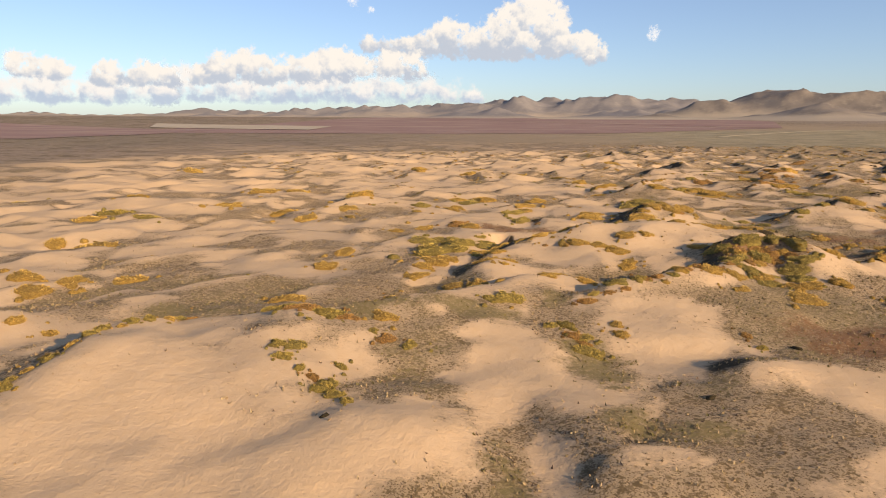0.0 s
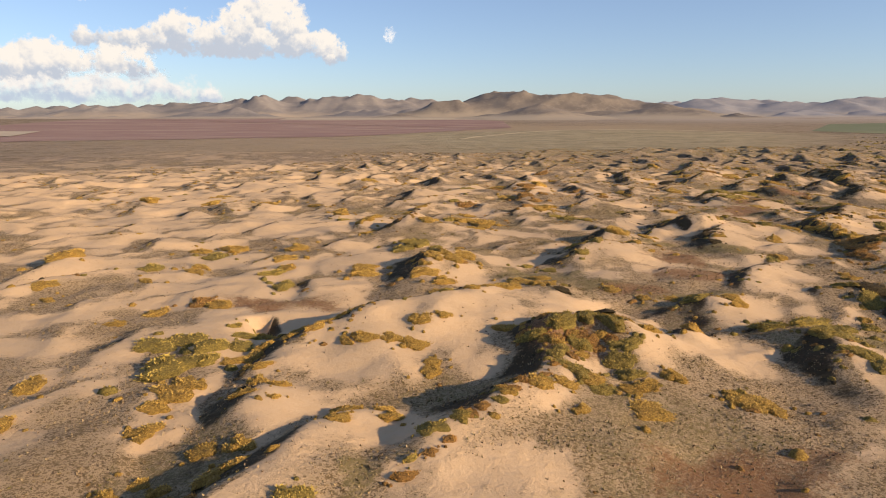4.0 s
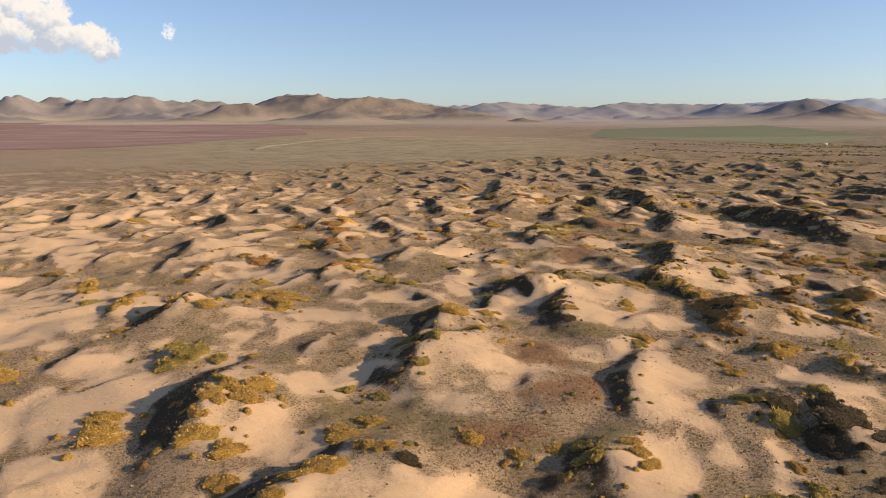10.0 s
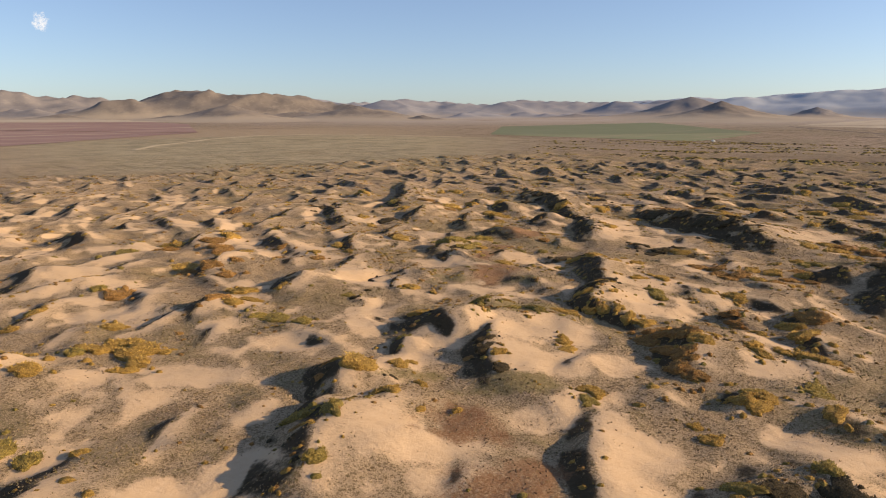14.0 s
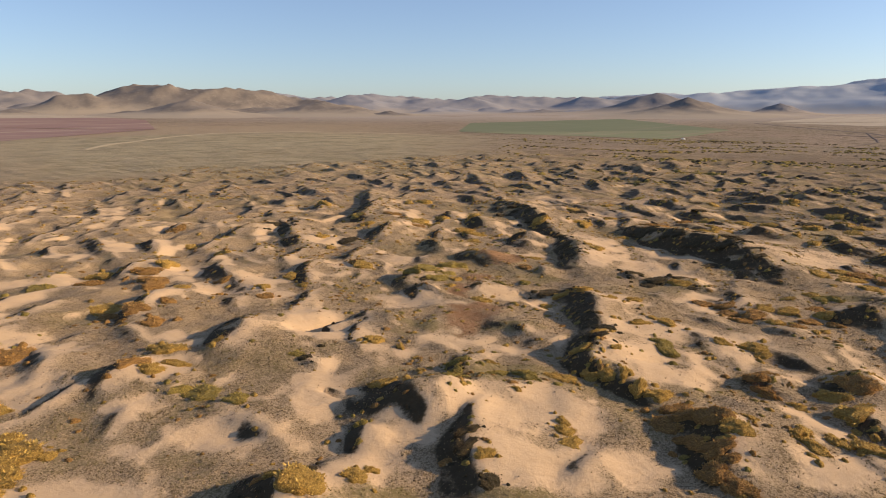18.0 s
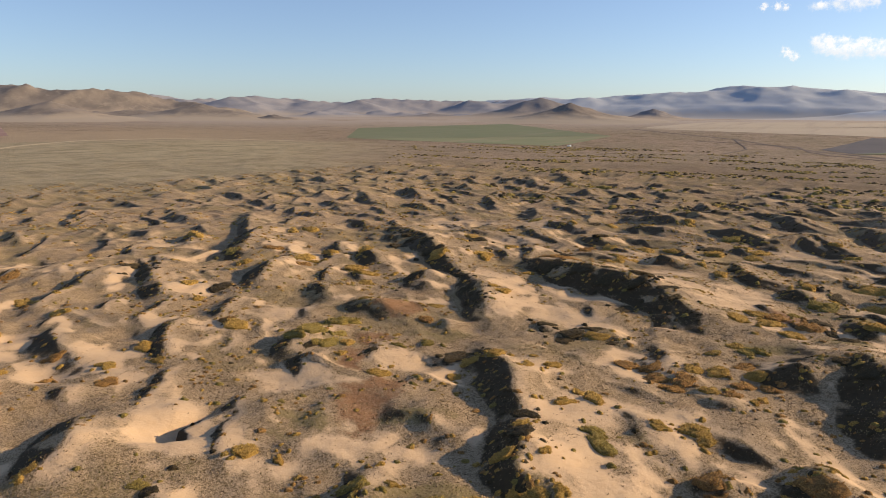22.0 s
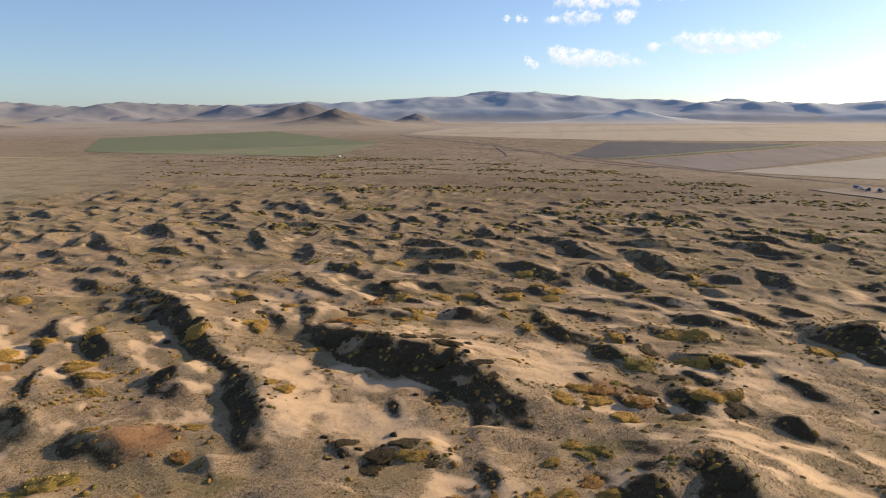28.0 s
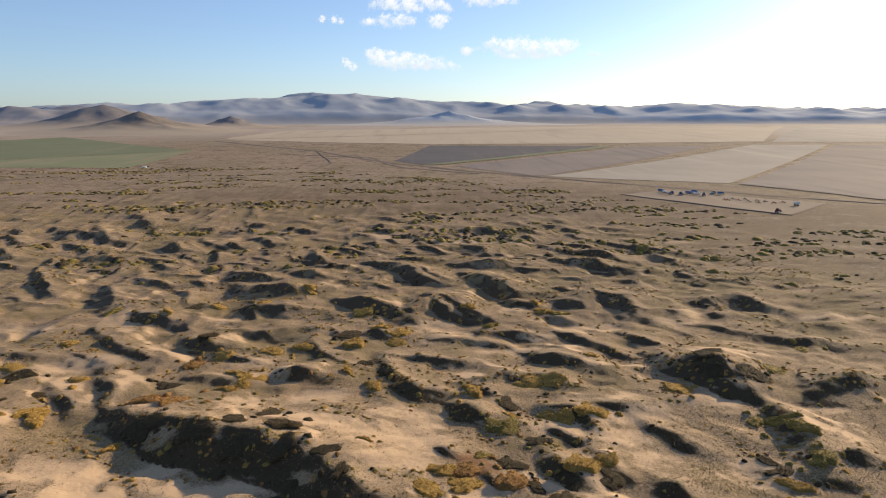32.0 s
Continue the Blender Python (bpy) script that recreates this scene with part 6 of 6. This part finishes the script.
def cloud(label, mat, puffs, base=-9.0, depth=4450.0):
    """A cloud of overlapping puffs at the sky's far side, cut flat at its base. Bearing, height and radius in degrees."""
    p = np.array(puffs)
    long = 1.7 if mat is THIN else 1.0
    r = p[:, 2] * long
    sheet_count[0] += 1
    depth -= 7.0 * sheet_count[0]
    lo, hi = (p[:, :2] - 1.6 * r[:, None]).min(0), (p[:, :2] + 1.6 * r[:, None]).max(0)
    step = max(0.12, (hi[0] - lo[0]) / 110)
    A, E = np.meshgrid(np.arange(lo[0], hi[0] + step, step), np.arange(max(lo[1], 0.3), hi[1] + step, step), indexing="ij")
    veil, shade, top = np.zeros(A.shape), np.zeros(A.shape), np.full(A.shape, -2.0)
    for az, el, size in puffs:
        d = np.hypot((A - az) / long, E - el) / size
        here = 1 - d ** 2
        lit = np.clip(0.45 - 0.45 * (E - el) / size - 0.2 * (A - az) / size, 0, 1)
        shade = np.where(here > top, lit, shade)
        top = np.maximum(top, here)
        veil += np.exp(-1.3 * d ** 2)
    veil = np.minimum(1.5 * np.minimum(veil, 1.0) - (0.50 if mat is HEAPED else 0.2 if mat is BANK else 0.38), (E - base) * 2.2)
    shade = np.clip(shade * 0.8 + 0.55 * (1 - smooth(E, base, base + 0.45 * (hi[1] - max(base, lo[1])))), 0, 1)
    a, e = np.radians(A), np.radians(E)
    x, y, z = 70 + depth * np.sin(a), 100 + depth * np.cos(a), 40 + depth * np.tan(e)
    m = raw_mesh("cloud", np.stack([x, y, z], -1).reshape(-1, 3), grid_faces(*x.shape), mat, True)
    for key, values in (("veil", np.clip(veil, -0.9, 0.8)), ("shade", shade)):
        m.attributes.new(key, "FLOAT", "POINT").data.foreach_set("value", values.ravel().astype(np.float32))
    ob = tagged(new("cloud", m), label, "cloud", "clouds in the sky")
    ob.visible_shadow = False
    return ob


cloud("towering white cumulus cloud with flat grey base", HEAPED, [(-2.3, 5.6, 1.6), (-0.4, 6.6, 1.7), (1.2, 5.8, 1.6), (3.1, 5.9, 1.5), (4.2, 7.2, 1.8), (6.0, 8.3, 2.1), (7.8, 7.3, 2.0), (8.3, 5.8, 1.3), (5.8, 5.7, 1.6), (-3.9, 5.5, 1.0), (-7.1, 5.8, 1.0), (-5.3, 5.6, 0.9)], 4.5)
cloud("ragged white cumulus puff beside the tower", HEAPED, [(10.8, 5.7, 1.3), (11.8, 5.2, 0.95), (9.5, 6.0, 1.0), (11.1, 4.7, 0.6)], 3.9)
cloud("long white cumulus bank low over the hills", HEAPED, [(-20.0, 2.5, 1.4), (-18.7, 3.7, 1.6), (-16.5, 3.9, 1.4), (-14.8, 3.5, 1.7), (-12.1, 3.8, 1.6), (-9.9, 4.3, 1.6), (-8.1, 3.9, 1.5), (-5.3, 4.2, 1.6), (-3.2, 4.1, 1.4)], 2.3)
cloud("blue-grey underside of the cumulus bank", BANK, [(-22.0, 2.6, 1.3), (-20.5, 2.2, 1.5), (-17.9, 2.0, 1.6), (-15.0, 2.1, 1.6), (-12.0, 2.1, 1.6), (-9.5, 2.6, 1.4), (-5.8, 2.6, 1.3), (-2.7, 2.7, 1.1), (-7.6, 1.8, 1.3), (-3.9, 1.8, 1.1), (-0.6, 1.7, 1.0), (1.6, 1.5, 0.9)], 0.9, 4470.0)
cloud("white cloud bank on the horizon", HEAPED, [(-32.7, 3.6, 1.0), (-31.4, 3.4, 1.3), (-29.7, 3.3, 1.0), (-26.7, 3.4, 0.95), (-24.4, 2.9, 1.5), (-22.5, 2.9, 1.2), (-27.1, 2.7, 1.1)], 2.0)
cloud("low soft cloud bank over the far hills", BANK, [(-33.1, 1.5, 1.3), (-31.2, 1.8, 1.5), (-29.8, 1.6, 1.4), (-27.6, 1.6, 1.4), (-25.3, 1.8, 1.4), (-22.9, 1.8, 1.2), (-35.6, 1.6, 1.6), (-38.0, 1.8, 1.6)], 0.7, 4470.0)
cloud("white cloud bank on the horizon", HEAPED, [(-34.8, 3.2, 1.4), (-36.4, 2.8, 1.6), (-38.5, 2.6, 1.6), (-40.2, 2.4, 1.5)], 2.0)
cloud("tiny white wisp of cloud", WISP, [(15.9, 6.7, 0.5), (15.8, 6.3, 0.45)])
cloud("tiny white wisp of cloud", WISP, [(-8.2, 9.2, 0.6), (-6.8, 8.5, 0.35)])
cloud("flat bright white cloud streak", THIN, [(84.9, 5.4, 0.5), (85.5, 4.9, 0.65), (86.6, 4.8, 0.75), (88.0, 4.7, 0.85), (89.6, 4.4, 0.75), (91.3, 4.2, 0.5)], 3.9)
cloud("broad flat bright cloud streak", THIN, [(92.2, 5.5, 0.5), (94.5, 6.0, 0.65), (96.2, 5.7, 0.95), (98.2, 5.5, 0.95), (100.0, 5.8, 0.7), (102.2, 5.1, 0.45), (95.8, 5.0, 0.55)], 4.7)
cloud("heaped bright cloud puffs", THIN, [(85.6, 9.0, 0.75), (87.4, 8.8, 0.95), (89.4, 9.0, 0.75), (90.5, 8.7, 0.5)], 8.3)
cloud("small bright cloud puff", THIN, [(84.5, 7.6, 0.42), (86.3, 7.8, 0.75), (87.7, 7.7, 0.56)], 7.2)
cloud("small bright cloud puff", THIN, [(90.1, 7.9, 0.56), (89.9, 7.5, 0.4)], 7.0)
cloud("small bright cloud puff", THIN, [(92.7, 9.3, 0.56), (94.2, 9.2, 0.75), (95.7, 9.1, 0.42)], 8.7)
cloud("tiny bright cloud wisp", WISP, [(82.7, 4.7, 0.45), (83.3, 4.3, 0.45)])
cloud("thin bright cloud wisp", WISP, [(81.0, 7.8, 0.35), (81.9, 7.8, 0.4), (82.5, 7.7, 0.3)])

# ---- the machinery yard and the felt tent ----
def plain_paint(name, col, rough, wear):
    m, n, l, b = material(name, rough)
    f = noise_node(n, l, n.new("ShaderNodeNewGeometry").outputs["Position"], 1.3, 5)
    l.new(mixed(n, l, ramp(n, l, f, 0.52, 0.75), col, wear), b.inputs["Base Color"])
    return m


BLUE = plain_paint("blue_paint", (0.05, 0.13, 0.33), 0.5, (0.12, 0.14, 0.2))
WHITE = plain_paint("white_paint", (0.72, 0.72, 0.70), 0.5, (0.5, 0.46, 0.4))
STEEL = plain_paint("rusty_steel", (0.10, 0.085, 0.075), 0.7, (0.16, 0.08, 0.045))
RED = plain_paint("red_paint", (0.30, 0.06, 0.04), 0.5, (0.2, 0.1, 0.07))
RUBBER = plain_paint("tyre_rubber", (0.025, 0.025, 0.025), 0.9, (0.06, 0.055, 0.05))
PANE = plain_paint("cab_glass", (0.04, 0.05, 0.06), 0.1, (0.05, 0.06, 0.07))
FELT = plain_paint("white_felt", (0.75, 0.73, 0.68), 0.9, (0.6, 0.57, 0.5))


def part(name, bm, mat, parent, label=""):
    me = bpy.data.meshes.new(name)
    bm.to_mesh(me)
    bm.free()
    me.materials.append(mat)
    ob = new(name, me)
    ob.parent = parent
    return tagged(ob, label)


def boxed(*boxes, bevel=0.03):
    bm = bmesh.new()
    for (x, y, z), (a, b, c) in boxes:
        got = bmesh.ops.create_cube(bm, size=1, matrix=Matrix.Translation((x, y, z)) @ Matrix.Diagonal((a, b, c, 1)))
        bmesh.ops.bevel(bm, geom=list({e for v in got["verts"] for e in v.link_edges}), offset=bevel, segments=1, affect="EDGES")
    return bm


def rounds(x, y, z, r, length, axis="x", r2=None, seg=16):
    bm = bmesh.new()
    turn = Matrix.Rotation(math.pi / 2, 4, "Y") if axis == "x" else Matrix.Rotation(math.pi / 2, 4, "X") if axis == "y" else Matrix()
    bmesh.ops.create_cone(bm, cap_ends=True, segments=seg, radius1=r, radius2=r if r2 is None else r2, depth=length, matrix=Matrix.Translation((x, y, z)) @ turn)
    return bm


def wheel(parent, x, y, r, w):
    tyre = part("wheel", rounds(x, y, r, r, w), RUBBER, parent)
    part("rim", rounds(x, y, r, r * 0.55, w + 0.06), WHITE, tyre)


def base_at(name, x, y, turn, label, category, group):
    ob = new(name)
    ob.matrix_world = pose(x, y, float(height_at(x, y)[0]) + 0.55, 0, 0, turn)
    return tagged(ob, label, category, group)


def seeder(x, y, turn, paint, label):
    top = base_at("seed_drill", x, y, turn, label, "farm machine", "machines in the yard")
    part("hopper", boxed(((0, 0, 1.9), (5.6, 1.3, 1.0)), ((0, 0, 2.5), (5.4, 1.0, 0.25))), paint, top)
    part("frame", boxed(((0, 0, 1.1), (6.0, 0.25, 0.25)), ((0, -1.2, 1.0), (6.0, 0.2, 0.2)), ((-1.6, -0.6, 1.05), (0.2, 1.6, 0.2)), ((1.6, -0.6, 1.05), (0.2, 1.6, 0.2))), paint, top)
    part("drawbar", boxed(((0, 2.0, 0.8), (0.2, 3.4, 0.2))), STEEL, top)
    for k in (-2.6, -0.9, 0.9, 2.6):
        wheel(top, k, -1.3, 0.55, 0.35)
    for k in range(8):
        part("coulter", rounds(-2.6 + k * 0.74, -0.6, 0.5, 0.32, 0.05), STEEL, top)


def tractor(x, y, turn, paint, label):
    top = base_at("tractor", x, y, turn, label, "tractor", "machines in the yard")
    part("bonnet", boxed(((0, 1.5, 1.6), (1.1, 2.3, 0.9)), bevel=0.12), paint, top)
    cab = part("cab", boxed(((0, -0.6, 1.5), (1.7, 1.7, 0.9)), ((0, -0.6, 3.0), (1.8, 1.8, 0.18)), bevel=0.06), paint, top)
    part("cab_glass", boxed(((0, -0.6, 2.4), (1.5, 1.5, 1.05))), PANE, cab)
    part("exhaust", rounds(0.4, 1.6, 2.5, 0.07, 1.3, "z"), STEEL, top)
    for sx_ in (-1, 1):
        wheel(top, sx_ * 1.05, -0.7, 0.95, 0.6)
        wheel(top, sx_ * 0.95, 2.0, 0.65, 0.45)


def cultivator(x, y, turn, paint, label):
    top = base_at("cultivator", x, y, turn, label, "farm machine", "machines in the yard")
    part("frame", boxed(((0, 0, 0.9), (3.4, 0.2, 0.2)), ((0, -1.2, 0.9), (3.4, 0.2, 0.2)), ((-1.2, -0.6, 0.9), (0.18, 1.4, 0.18)), ((1.2, -0.6, 0.9), (0.18, 1.4, 0.18)), ((0, 1.2, 0.9), (0.2, 2.2, 0.2))), paint, top)
    part("mast", boxed(((0, 0.1, 1.5), (0.5, 0.2, 1.1))), paint, top)
    for k in range(6):
        part("tine", boxed(((-1.5 + 0.6 * k, -0.2 - (k % 2) * 1.0, 0.42), (0.09, 0.16, 0.85))), STEEL, top)
    for k in (-1.75, 1.75):
        wheel(top, k, -0.6, 0.42, 0.25)


def water_tank(x, y, turn):
    top = base_at("water_tank", x, y, turn, "white cylindrical tank on a steel cradle in the yard", "tank", "")
    part("tank", rounds(0, 0, 2.2, 1.2, 4.0), WHITE, top)
    part("cradle", boxed(((-1.2, 0, 0.7), (0.3, 2.0, 1.4)), ((1.2, 0, 0.7), (0.3, 2.0, 1.4))), STEEL, top)
    part("lid", rounds(0, 0, 3.45, 0.35, 0.2, "z"), STEEL, top)


for x, y, turn in ((789, -70, 30), (778, -98, 40), (769, -89, 35), (764, -117, 50)):
    seeder(x, y, turn, BLUE, "blue seed drill with long hopper parked in the yard")
for x, y, turn in ((775, -69, 15), (760, -93, 60)):
    seeder(x, y, turn, WHITE, "weathered white seed drill parked in the yard")
for x, y, turn in ((765, -72, 20), (760, -79, 110), (755, -98, 75)):
    tractor(x, y, turn, BLUE, "blue tractor with cab parked among machines")
tractor(768, -112, 10, WHITE, "white tractor with cab parked among machines")
tractor(646, -111, 200, RED, "faded red tractor alone near the berm")
for k, (x, y) in enumerate(((725, -104), (721, -105), (729, -113), (720, -114), (728, -123), (712, -119), (716, -128), (701, -122), (708, -131), (697, -133), (700, -142))):
    cultivator(x, y, 25 + 11 * (k % 4), STEEL if k % 3 else RED, "rusty steel cultivator in a row of implements" if k % 3 else "faded red cultivator in a row of implements")
water_tank(682, -144, 20)

tent = base_at("felt_tent", 1118, 550, 0, "small round white felt tent on the steppe", "tent", "")
part("wall", rounds(0, 0, 0.8, 3.0, 1.7, "z", seg=28), FELT, tent)
part("roof", rounds(0, 0, 2.3, 3.15, 1.3, "z", 0.5, 28), FELT, tent)
part("crown_ring", rounds(0, 0, 3.0, 0.55, 0.15, "z"), STEEL, tent)
part("door", boxed(((0, 3.0, 0.85), (0.95, 0.12, 1.5))), RED, tent)
